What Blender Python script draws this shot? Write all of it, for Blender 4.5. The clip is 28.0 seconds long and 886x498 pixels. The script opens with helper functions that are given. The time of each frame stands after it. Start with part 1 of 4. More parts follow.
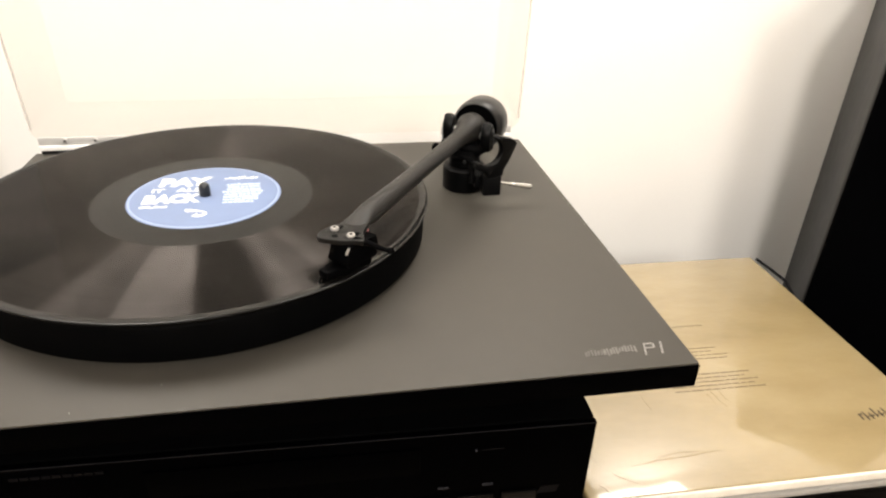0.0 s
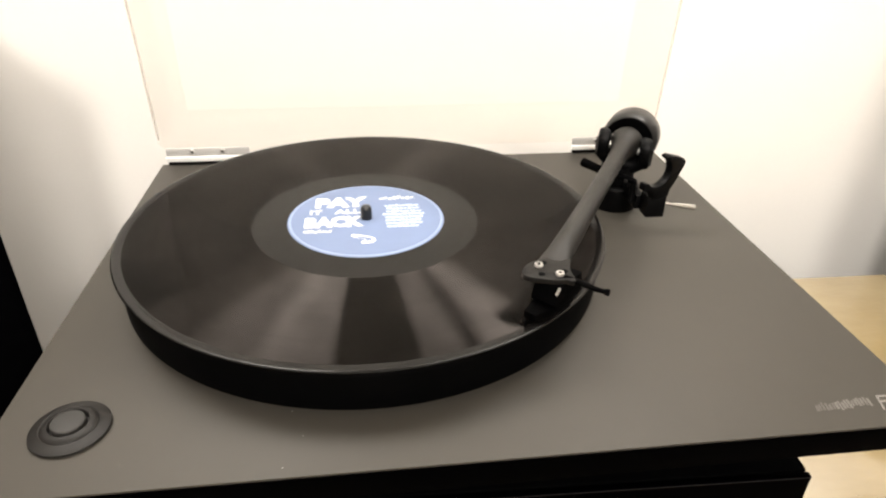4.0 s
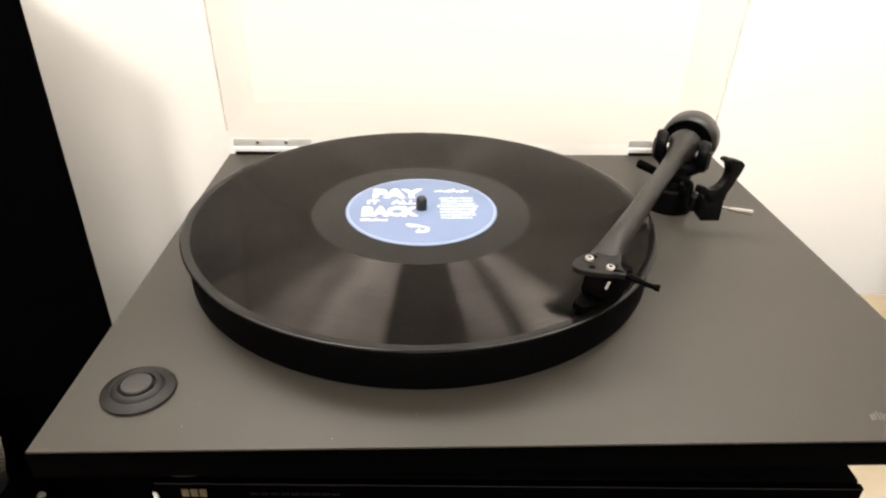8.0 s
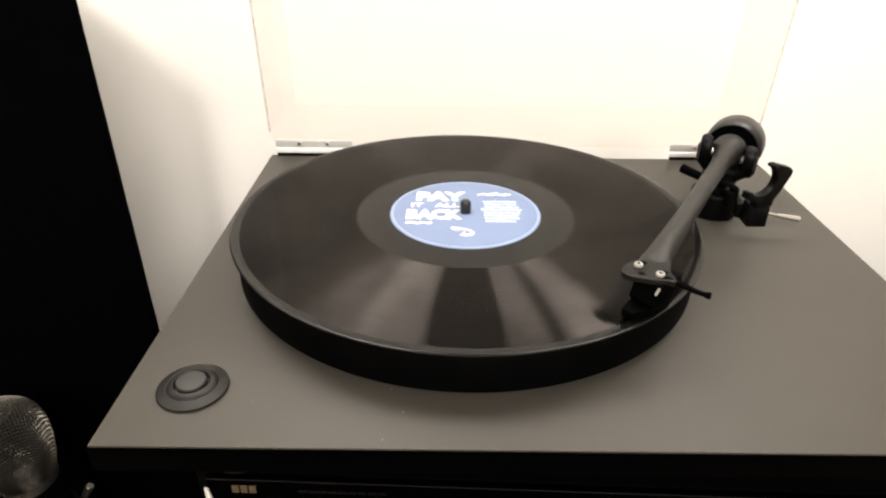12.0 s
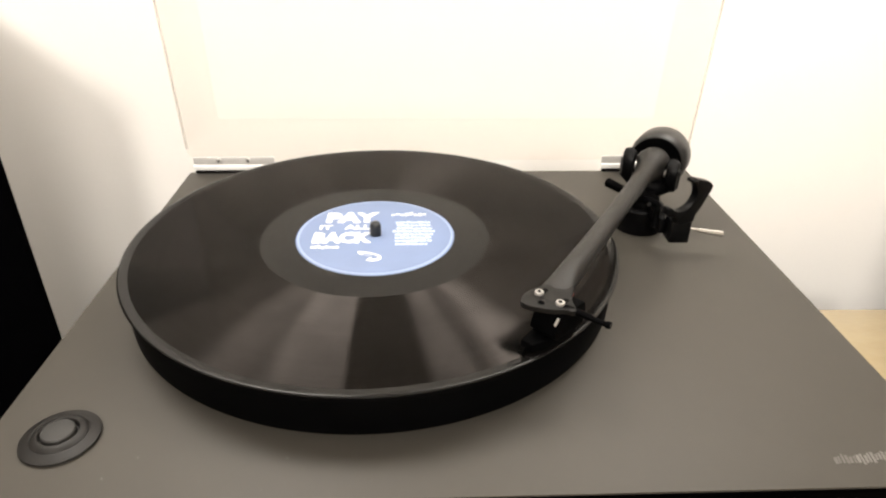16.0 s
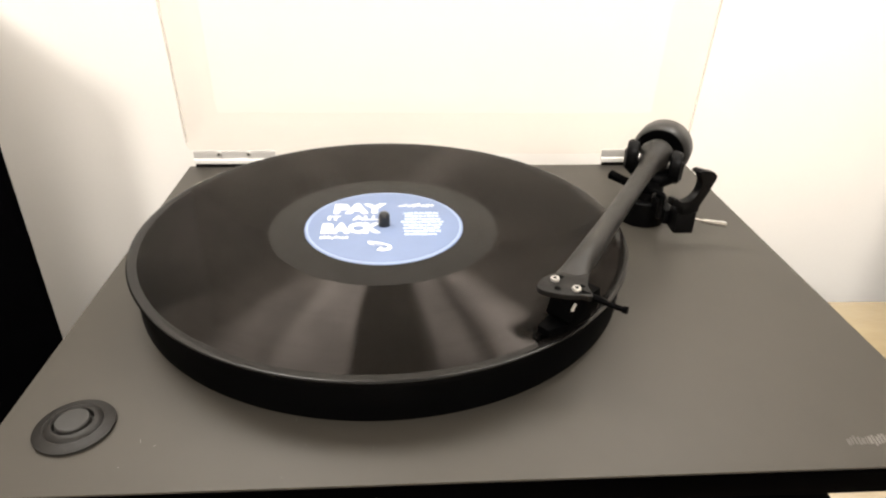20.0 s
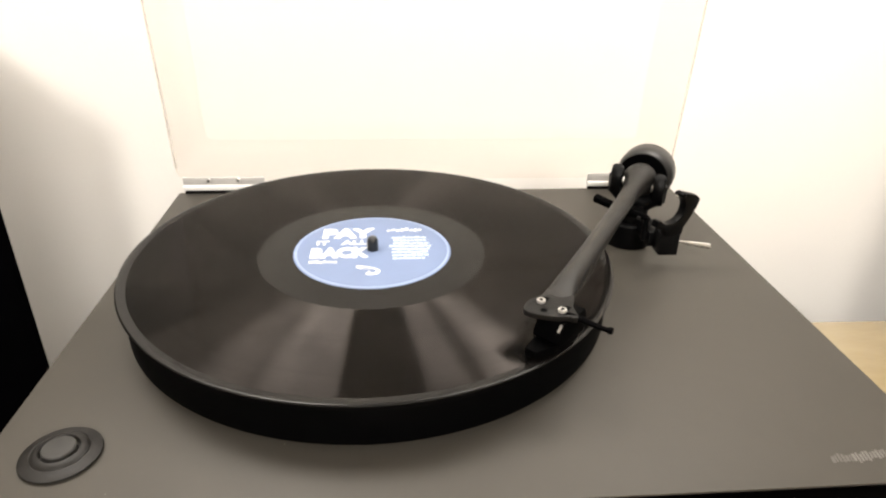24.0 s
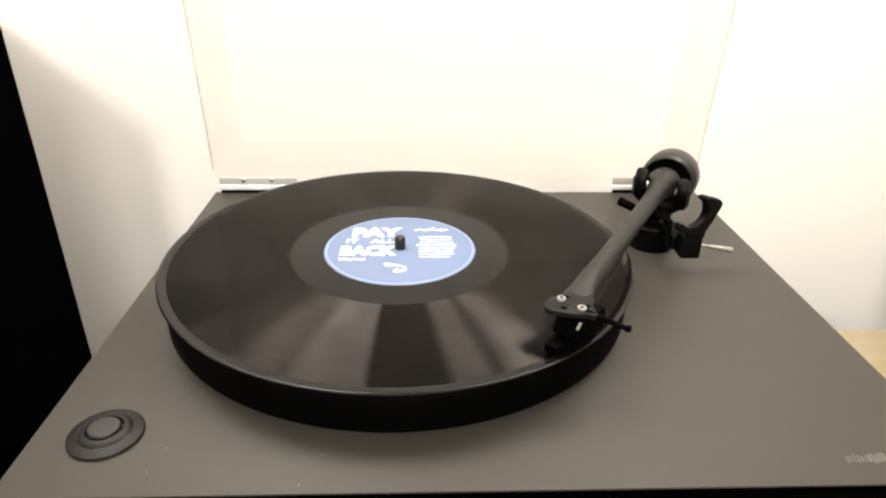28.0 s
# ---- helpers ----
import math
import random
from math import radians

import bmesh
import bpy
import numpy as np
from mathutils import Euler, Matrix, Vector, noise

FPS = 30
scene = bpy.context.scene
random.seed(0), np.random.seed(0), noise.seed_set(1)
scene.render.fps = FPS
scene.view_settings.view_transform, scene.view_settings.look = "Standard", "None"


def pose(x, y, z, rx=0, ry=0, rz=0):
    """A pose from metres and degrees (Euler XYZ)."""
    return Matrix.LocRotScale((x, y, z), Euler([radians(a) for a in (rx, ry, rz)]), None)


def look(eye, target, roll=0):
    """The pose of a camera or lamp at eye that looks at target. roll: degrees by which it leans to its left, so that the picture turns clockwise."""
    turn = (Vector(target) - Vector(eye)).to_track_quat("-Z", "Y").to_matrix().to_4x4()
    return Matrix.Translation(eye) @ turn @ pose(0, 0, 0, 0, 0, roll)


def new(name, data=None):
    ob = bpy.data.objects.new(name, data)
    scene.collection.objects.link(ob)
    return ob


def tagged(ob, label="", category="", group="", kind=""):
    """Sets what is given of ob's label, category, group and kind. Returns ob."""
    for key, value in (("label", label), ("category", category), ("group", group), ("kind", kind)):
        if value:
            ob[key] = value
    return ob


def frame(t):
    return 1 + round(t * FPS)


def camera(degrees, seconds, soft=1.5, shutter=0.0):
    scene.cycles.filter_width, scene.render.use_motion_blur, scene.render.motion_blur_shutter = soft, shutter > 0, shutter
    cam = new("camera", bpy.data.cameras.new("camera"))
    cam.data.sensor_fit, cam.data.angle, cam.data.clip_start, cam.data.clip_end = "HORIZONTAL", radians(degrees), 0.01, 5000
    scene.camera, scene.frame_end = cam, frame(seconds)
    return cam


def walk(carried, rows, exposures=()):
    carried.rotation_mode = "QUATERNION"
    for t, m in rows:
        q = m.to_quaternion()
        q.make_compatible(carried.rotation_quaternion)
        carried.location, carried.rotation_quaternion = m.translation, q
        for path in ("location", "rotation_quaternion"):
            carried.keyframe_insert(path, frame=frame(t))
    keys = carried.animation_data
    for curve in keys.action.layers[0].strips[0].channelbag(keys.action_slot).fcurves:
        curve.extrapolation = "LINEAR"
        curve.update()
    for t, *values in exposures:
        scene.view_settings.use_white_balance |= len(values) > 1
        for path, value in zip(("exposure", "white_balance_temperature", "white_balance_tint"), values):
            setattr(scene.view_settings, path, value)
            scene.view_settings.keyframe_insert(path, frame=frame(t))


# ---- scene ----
cam = camera(68.4, 28.0, soft=2.2)
PATH = [
    (0, (0.2586, -0.2472, 1.0177), (0.4220, 0.6136, 0.5356), 1.92),
    (0.5, (0.2589, -0.2476, 1.0182), (0.4211, 0.6131, 0.5355), 1.91),
    (1, (0.2702, -0.2332, 1.0239), (0.3961, 0.6339, 0.5420), 0.92),
    (1.5, (0.3061, -0.2182, 1.0346), (0.4401, 0.6611, 0.5776), 0.39),
    (2, (0.2927, -0.2072, 1.0323), (0.3929, 0.6763, 0.5747), 1.56),
    (2.5, (0.2158, -0.2038, 1.0368), (0.3129, 0.6751, 0.5697), -1.20),
    (4.5, (0.1728, -0.1976, 1.0201), (0.2935, 0.6598, 0.5198), 1.68),
    (5, (0.1740, -0.2067, 1.0187), (0.3018, 0.6551, 0.5279), 1.64),
    (5.5, (0.1795, -0.2087, 1.0170), (0.3821, 0.6407, 0.5296), 1.51),
    (6, (0.1736, -0.2082, 1.0191), (0.2483, 0.6608, 0.5301), 1.11),
    (6.5, (0.1716, -0.2094, 1.0202), (0.2104, 0.6618, 0.5307), 1.09),
    (7, (0.1702, -0.2091, 1.0201), (0.1941, 0.6625, 0.5304), 1.12),
    (7.5, (0.1702, -0.2091, 1.0203), (0.1971, 0.6617, 0.5295), 1.19),
    (8, (0.1716, -0.2100, 1.0206), (0.2099, 0.6601, 0.5293), 1.13),
    (8.5, (0.1724, -0.2109, 1.0203), (0.2306, 0.6599, 0.5322), 1.12),
    (9, (0.1689, -0.2078, 1.0208), (0.1794, 0.6629, 0.5291), 1.12),
    (9.5, (0.1688, -0.2073, 1.0211), (0.1755, 0.6631, 0.5288), 1.22),
    (10, (0.1703, -0.2082, 1.0205), (0.1884, 0.6603, 0.5250), 1.02),
    (10.5, (0.1709, -0.2104, 1.0203), (0.2079, 0.6602, 0.5297), 1.05),
    (11, (0.1714, -0.2101, 1.0207), (0.2034, 0.6606, 0.5299), 1.03),
    (11.5, (0.1642, -0.2113, 1.0225), (0.1617, 0.6595, 0.5308), 0.64),
    (13.5, (0.1520, -0.2082, 1.0264), (0.1692, 0.6618, 0.5337), 0.70),
    (14, (0.1157, -0.2093, 1.0317), (0.0988, 0.6666, 0.5496), -0.47),
    (14.5, (0.1354, -0.2051, 1.0353), (0.1441, 0.6707, 0.5527), 0.70),
    (15, (0.1781, -0.1983, 1.0341), (0.2011, 0.6754, 0.5482), 0.69),
    (15.5, (0.1993, -0.1912, 1.0303), (0.2319, 0.6799, 0.5402), 1.06),
    (16, (0.2000, -0.1883, 1.0262), (0.2403, 0.6835, 0.5380), 0.75),
    (16.5, (0.1924, -0.1877, 1.0249), (0.2336, 0.6810, 0.5315), 0.42),
    (17, (0.1887, -0.1897, 1.0197), (0.2372, 0.6760, 0.5214), 0.76),
    (17.5, (0.1850, -0.1902, 1.0191), (0.2381, 0.6755, 0.5215), 1.06),
    (18, (0.1858, -0.1919, 1.0181), (0.2360, 0.6768, 0.5252), 1.02),
    (18.5, (0.1858, -0.1923, 1.0191), (0.2573, 0.6773, 0.5306), 1.26),
    (19, (0.1864, -0.1927, 1.0194), (0.2843, 0.6761, 0.5340), 1.47),
    (19.5, (0.1863, -0.1909, 1.0194), (0.2725, 0.6766, 0.5296), 1.35),
    (20, (0.1846, -0.1915, 1.0199), (0.2483, 0.6803, 0.5343), 1.30),
    (20.5, (0.1854, -0.1893, 1.0200), (0.2482, 0.6856, 0.5399), 1.29),
    (21, (0.1850, -0.1895, 1.0200), (0.2474, 0.6920, 0.5519), 1.29),
    (21.5, (0.1848, -0.1914, 1.0210), (0.2560, 0.6899, 0.5540), 1.46),
    (22, (0.1855, -0.1935, 1.0199), (0.2554, 0.6879, 0.5526), 1.34),
    (22.5, (0.1850, -0.1944, 1.0211), (0.2716, 0.6863, 0.5552), 1.56),
    (24.5, (0.1861, -0.1967, 1.0214), (0.2631, 0.6941, 0.5735), 1.13),
    (25, (0.1852, -0.1978, 1.0216), (0.2591, 0.6940, 0.5752), 1.23),
    (25.5, (0.1856, -0.1970, 1.0216), (0.2331, 0.6966, 0.5754), 1.02),
    (26, (0.1839, -0.1977, 1.0224), (0.2164, 0.6967, 0.5762), 1.12),
    (26.5, (0.1847, -0.1977, 1.0214), (0.2244, 0.6963, 0.5751), 1.13),
    (27, (0.1846, -0.1982, 1.0214), (0.2351, 0.6957, 0.5760), 1.24),
    (27.5, (0.1849, -0.1975, 1.0212), (0.2292, 0.6948, 0.5719), 1.07),
    (28, (0.1866, -0.2089, 1.0246), (0.2233, 0.6848, 0.5776), 0.87),
]
walk(cam, [(t, look(eye, target, roll)) for t, eye, target, roll in PATH])

# ---------------------------------------------------------------- light
scene.view_settings.exposure = 0.0
world = bpy.data.worlds.new("room_air")
world.use_nodes = True
world.node_tree.nodes["Background"].inputs["Color"].default_value = (1.0, 0.97, 0.92, 1)
world.node_tree.nodes["Background"].inputs["Strength"].default_value = 0.12
scene.world = world


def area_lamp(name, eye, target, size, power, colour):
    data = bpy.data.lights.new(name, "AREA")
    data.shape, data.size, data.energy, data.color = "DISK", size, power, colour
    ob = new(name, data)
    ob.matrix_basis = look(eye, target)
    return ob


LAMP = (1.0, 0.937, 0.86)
WALL_Y = 0.48
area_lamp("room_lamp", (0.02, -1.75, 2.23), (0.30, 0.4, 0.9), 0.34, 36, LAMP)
# Added fill with no known source, to lift the shadow by the left loudspeaker.
area_lamp("fill_lamp", (0.92, -2.45, 2.25), (0.1, 0.4, 0.9), 0.8, 44, LAMP)


def unseen_wall_light(x, y, z, wide, deep, power):
    """An unseen strip of light placed above the record player, shining down."""
    data = bpy.data.lights.new("unseen_wall_light", "AREA")
    data.shape, data.size, data.size_y, data.energy, data.color = "RECTANGLE", wide, deep, power, LAMP
    ob = new("unseen_wall_light", data)
    ob.matrix_basis = Matrix.Translation((x, y, z))
    return ob


# The outer two are extra fill widening the vinyl sheen and lifting the plinth.
unseen_wall_light(-0.085, 0.32, 1.65, 0.27, 0.30, 6.8)
unseen_wall_light(-0.400, 0.32, 1.65, 0.34, 0.30, 3.0)
unseen_wall_light(0.410, 0.32, 1.65, 0.16, 0.30, 2.5)
unseen_wall_light(0.720, 0.30, 1.65, 0.30, 0.30, 6.0)


def added_wall_wash(eye, target, power, cone, size):
    """An added, unseen spot that brightens the high wall to bounce light down."""
    data = bpy.data.lights.new("added_wall_wash", "SPOT")
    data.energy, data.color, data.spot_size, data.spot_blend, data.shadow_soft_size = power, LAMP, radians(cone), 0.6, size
    ob = new("added_wall_wash", data)
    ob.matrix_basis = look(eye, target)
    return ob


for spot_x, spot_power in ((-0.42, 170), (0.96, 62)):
    added_wall_wash((spot_x, -0.75, 2.42), (spot_x, WALL_Y, 1.80), spot_power, 38, 0.05)


# ---------------------------------------------------------------- materials
class Mat:
    """A node material with small shortcuts."""

    def __init__(self, name, colour, rough=0.5, metal=0.0, spec=0.5):
        self.m = bpy.data.materials.new(name)
        self.m.use_nodes = True
        self.t = self.m.node_tree
        self.b = self.t.nodes["Principled BSDF"]
        self.b.inputs["Base Color"].default_value = (*colour, 1)
        self.b.inputs["Roughness"].default_value = rough
        self.b.inputs["Metallic"].default_value = metal
        self.b.inputs["Specular IOR Level"].default_value = spec
        self.coord = None

    def node(self, kind, **values):
        n = self.t.nodes.new(kind)
        for key, value in values.items():
            n.inputs[key.replace("_", " ")].default_value = value
        return n

    def link(self, a, b):
        self.t.links.new(a, b)

    def noise(self, scale, detail=4.0, stretch=(1, 1, 1)):
        if self.coord is None:
            self.coord = self.node("ShaderNodeTexCoord")
        mp = self.node("ShaderNodeMapping")
        mp.inputs["Scale"].default_value = stretch
        self.link(self.coord.outputs["Object"], mp.inputs["Vector"])
        n = self.node("ShaderNodeTexNoise", Scale=scale, Detail=detail, Roughness=0.6)
        self.link(mp.outputs["Vector"], n.inputs["Vector"])
        return n.outputs["Fac"]

    def ramp(self, fac, stops):
        r = self.node("ShaderNodeValToRGB")
        while len(r.color_ramp.elements) < len(stops):
            r.color_ramp.elements.new(0.5)
        for e, (p, c) in zip(r.color_ramp.elements, stops):
            e.position, e.color = p, (*c, 1)
        self.link(fac, r.inputs["Fac"])
        return r.outputs["Color"]

    def mixed(self, a, b, how="MULTIPLY", fac=1.0):
        n = self.t.nodes.new("ShaderNodeMixRGB")
        n.blend_type = how
        n.inputs["Fac"].default_value = fac
        self.link(a, n.inputs["Color1"])
        self.link(b, n.inputs["Color2"])
        return n.outputs["Color"]

    def colour(self, out):
        self.link(out, self.b.inputs["Base Color"])
        return self

    def rough(self, fac, low, high):
        r = self.node("ShaderNodeMapRange", To_Min=low, To_Max=high)
        self.link(fac, r.inputs["Value"])
        self.link(r.outputs["Result"], self.b.inputs["Roughness"])
        return self

    def bump(self, fac, strength, distance=0.001):
        n = self.node("ShaderNodeBump", Strength=strength, Distance=distance)
        self.link(fac, n.inputs["Height"])
        self.link(n.outputs["Normal"], self.b.inputs["Normal"])
        return self


def speckled(name, colour, rough=0.5, metal=0.0, spread=0.2, scale=60, bump=0.1, grain=900, spec=0.5, play=0.08):
    """Base colour varied at two scales, roughness with it, fine grain in relief."""
    m = Mat(name, colour, rough, metal, spec)
    lo = tuple(c * (1 - spread) for c in colour)
    hi = tuple(min(1, c * (1 + spread)) for c in colour)
    big, fine = m.noise(scale), m.noise(grain, 2.0)
    c = m.ramp(big, [(0.3, lo), (0.7, hi)])
    f = m.ramp(fine, [(0.25, (1 - spread * 0.5,) * 3), (0.75, (1, 1, 1))])
    m.colour(m.mixed(c, f))
    m.rough(big, max(0.02, rough - play), min(1, rough + play))
    if bump:
        m.bump(fine, bump, 0.0004)
    return m.m


PLINTH_TOP = speckled("grey_laminate", (0.0425, 0.0385, 0.0320), 0.50, spread=0.05, scale=9, bump=0, grain=110, spec=0.24, play=0.02)
PLINTH_EDGE = speckled("black_edging", (0.0003, 0.0003, 0.0004), 0.55, spread=0.2, bump=0.05, spec=0.006)
BLACK_PLASTIC = speckled("black_plastic", (0.0012, 0.0012, 0.0014), 0.40, spread=0.25, bump=0.15, spec=0.10)
MATT_BLACK = speckled("matt_black", (0.0005, 0.0005, 0.0006), 0.6, spread=0.25, bump=0.2, spec=0.02)
ARM_PAINT = speckled("arm_satin_paint", (0.0074, 0.0066, 0.0057), 0.46, spread=0.2, bump=0.25, grain=2500, spec=0.30)
# The arm's own paint, darkened for how the flat headshell catches the light.
ARM_PAINT_SHADED = speckled("arm_satin_paint_shaded", (0.0050, 0.0045, 0.0039), 0.50, spread=0.2, bump=0.25, grain=2500, spec=0.17)
WEIGHT_MAT = speckled("counterweight_satin", (0.008, 0.0078, 0.0078), 0.38, metal=0.0, spread=0.2, bump=0.1, spec=0.4)
BUTTON_GREY = speckled("switch_plastic", (0.0072, 0.0064, 0.0056), 0.48, spread=0.15, bump=0.15, spec=0.24)
SPINDLE_GREY = speckled("spindle_steel", (0.010, 0.011, 0.0125), 0.35, spread=0.15, bump=0.1, spec=0.4)
CAP_GREY = speckled("button_cap_plastic", (0.016, 0.0152, 0.014), 0.5, spread=0.12, bump=0.15, spec=0.3)
PLATTER_MAT = speckled("platter_black", (0.0009, 0.0009, 0.0010), 0.5, spread=0.2, bump=0.05, spec=0.022)
CHROME = speckled("brushed_chrome", (0.72, 0.71, 0.69), 0.24, metal=1.0, spread=0.08, bump=0.1)
ALUMINIUM = speckled("aluminium", (0.44, 0.43, 0.415), 0.5, metal=0.05, spread=0.08, bump=0.15)
HINGE_WHITE = speckled("polished_alloy", (0.80, 0.79, 0.77), 0.40, metal=0.0, spread=0.05, bump=0.05)
STEEL_BRIGHT = speckled("bright_screw", (0.42, 0.41, 0.39), 0.3, metal=0.6, spread=0.05, bump=0)
MIC_WIRE = speckled("mic_wire", (0.100, 0.094, 0.082), 0.38, metal=0.9, spread=0.2, bump=0)
MIC_FOAM = speckled("mic_foam", (0.004, 0.004, 0.004), 0.9, spread=0.3, bump=0.3)
LABEL_BLUE = speckled("label_paper", (0.118, 0.162, 0.272), 0.60, spread=0.07, scale=40, bump=0.05)
LABEL_RIM = speckled("label_rim_ink", (0.22, 0.28, 0.42), 0.55, spread=0.07, bump=0)
PRINT_WHITE = speckled("print_white", (0.62, 0.62, 0.60), 0.6, spread=0.05, bump=0)
PRINT_PALE = speckled("print_pale", (0.42, 0.49, 0.62), 0.6, spread=0.1, bump=0)
LOGO_GREY = speckled("logo_silver", (0.150, 0.142, 0.130), 0.45, spread=0.1, bump=0)
LOGO_MID = speckled("logo_mid", (0.088, 0.081, 0.071), 0.45, spread=0.1, bump=0)
LOGO_FAINT = speckled("logo_faint", (0.060, 0.054, 0.046), 0.45, spread=0.1, bump=0)
GOLD_INK = speckled("gold_ink", (0.046, 0.034, 0.017), 0.4, spread=0.1, bump=0)
PANEL_INK = speckled("panel_ink", (0.0012, 0.0012, 0.0018), 0.5, spread=0.1, bump=0, spec=0.05)
DIM_INK = speckled("dim_panel_ink", (0.022, 0.022, 0.026), 0.5, spread=0.1, bump=0, spec=0.1)
BROWN_INK = speckled("brown_ink", (0.095, 0.064, 0.030), 0.6, spread=0.2, bump=0)
UNDER_CARD = speckled("under_card", (0.30, 0.29, 0.27), 0.6, spread=0.1, bump=0.1)
TITLE_INK = speckled("title_ink", (0.055, 0.036, 0.018), 0.6, spread=0.2, bump=0)
SLEEVE_SIDE = speckled("sleeve_board", (0.70, 0.66, 0.58), 0.6, spread=0.1, bump=0.1)
WALL_PAINT = speckled("wall_paint", (0.83, 0.81, 0.775), 0.75, spread=0.025, scale=3, bump=0.25, grain=260, spec=0.2)
CEILING_PAINT = speckled("ceiling_paint", (0.76, 0.75, 0.73), 0.8, spread=0.03, scale=3, bump=0.1)
ROOM_PAINT = speckled("room_paint", (0.78, 0.75, 0.71), 0.75, spread=0.03, scale=3, bump=0.15, grain=260, spec=0.2)
FLOOR_WOOD = speckled("floor_wood", (0.48, 0.38, 0.27), 0.45, spread=0.2, scale=6, bump=0.1)
BENCH_BLACK = speckled("bench_black", (0.0010, 0.0010, 0.0010), 0.6, spread=0.25, bump=0.1, spec=0.03)
SPEAKER_BLACK = speckled("speaker_vinyl", (0.007, 0.0068, 0.0066), 0.45, spread=0.2, bump=0.3, grain=700, spec=0.25)
SPEAKER_SIDE = speckled("speaker_side_vinyl", (0.013, 0.0125, 0.012), 0.55, spread=0.15, bump=0.3, grain=700)
GRILLE_CLOTH = speckled("grille_cloth", (0.0006, 0.0006, 0.0008), 0.9, spread=0.25, bump=0.5, grain=1600, spec=0.01)
RED_PLASTIC = speckled("red_plastic", (0.25, 0.02, 0.02), 0.4, spread=0.1, bump=0)
# Colour of the strip that imitates the disc player's edge highlight.
EDGE_HIGHLIGHT_GREY = speckled("edge_highlight_grey", (0.005, 0.005, 0.0066), 0.35, spread=0.3, bump=0, spec=0.1)
PANEL_BLACK = speckled("panel_black", (0.0002, 0.0002, 0.0003), 0.35, spread=0.2, bump=0.05, spec=0.005)
RUBBER = speckled("rubber", (0.0015, 0.0015, 0.0015), 0.8, spread=0.2, bump=0.2, spec=0.2)


def vinyl_material(name, rough, aniso, gloss, tone, lean, shine):
    """Pressed vinyl: black, with the sheen of fine circular grooves, whose two flanks lean in and out along the radius."""
    m = Mat(name, tone, 0.5)
    t = m.t
    m.b.inputs["Roughness"].default_value = 0.10
    m.b.inputs["Specular IOR Level"].default_value = shine
    m.b.inputs["Specular Tint"].default_value = (1.0, 0.86, 0.80, 1)

    def vector(kind, a, b=None):
        n = t.nodes.new("ShaderNodeVectorMath")
        n.operation = kind
        t.links.new(a, n.inputs[0])
        if isinstance(b, tuple):
            n.inputs[1].default_value = b
        elif b is not None:
            t.links.new(b, n.inputs[1])
        return n

    tan = t.nodes.new("ShaderNodeTangent")
    tan.direction_type, tan.axis = "RADIAL", "Z"
    where = t.nodes.new("ShaderNodeTexCoord").outputs["Object"]
    flat = vector("MULTIPLY", where, (1, 1, 0)).outputs["Vector"]
    radius = vector("LENGTH", flat).outputs["Value"]
    outward = vector("NORMALIZE", flat).outputs["Vector"]
    # tone bands from track to track, and random blotches imitating patchy reflections
    band = t.nodes.new("ShaderNodeTexNoise")
    band.noise_dimensions = "1D"
    band.inputs["Scale"].default_value = 260
    band.inputs["Detail"].default_value = 2
    t.links.new(radius, band.inputs["W"])
    rng = m.node("ShaderNodeMapRange", From_Min=0.25, From_Max=0.75, To_Min=0.91, To_Max=1.09)
    t.links.new(band.outputs["Fac"], rng.inputs["Value"])
    dull = m.node("ShaderNodeMapRange", From_Min=0.3, From_Max=0.7, To_Min=0.66, To_Max=1.34)
    t.links.new(m.noise(20, 6, (1, 1, 0.1)), dull.inputs["Value"])
    both = t.nodes.new("ShaderNodeMath")
    both.operation = "MULTIPLY"
    t.links.new(rng.outputs["Result"], both.inputs[0])
    t.links.new(dull.outputs["Result"], both.inputs[1])
    col = t.nodes.new("ShaderNodeVectorMath")
    col.operation = "SCALE"
    col.inputs[0].default_value = (gloss * 1.05, gloss * 0.93, gloss * 0.87)
    edge_on = m.node("ShaderNodeFresnel", IOR=1.5)
    gain = t.nodes.new("ShaderNodeMath")
    gain.operation = "MULTIPLY"
    t.links.new(both.outputs["Value"], gain.inputs[0])
    t.links.new(edge_on.outputs["Fac"], gain.inputs[1])
    t.links.new(gain.outputs["Value"], col.inputs["Scale"])
    upright = t.nodes.new("ShaderNodeNewGeometry").outputs["Normal"]
    total = m.b.outputs["BSDF"]
    for sign in ((1, -1) if lean else (0,)):
        sheen = t.nodes.new("ShaderNodeBsdfAnisotropic")
        sheen.distribution = "BECKMANN"
        sheen.inputs["Roughness"].default_value = rough
        sheen.inputs["Anisotropy"].default_value = aniso
        t.links.new(tan.outputs["Tangent"], sheen.inputs["Tangent"])
        if sign < 0:
            weak = vector("MULTIPLY", col.outputs["Vector"], (0.32, 0.32, 0.32))
            t.links.new(weak.outputs["Vector"], sheen.inputs["Color"])
        else:
            t.links.new(col.outputs["Vector"], sheen.inputs["Color"])
        if sign:
            k = math.tan(radians(lean)) * sign
            tilted = vector("ADD", upright, vector("MULTIPLY", outward, (k, k, k)).outputs["Vector"])
            t.links.new(vector("NORMALIZE", tilted.outputs["Vector"]).outputs["Vector"], sheen.inputs["Normal"])
        add = t.nodes.new("ShaderNodeAddShader")
        t.links.new(sheen.outputs["BSDF"], add.inputs[0])
        t.links.new(total, add.inputs[1])
        total = add.outputs["Shader"]
    t.links.new(total, t.nodes["Material Output"].inputs["Surface"])
    return m.m


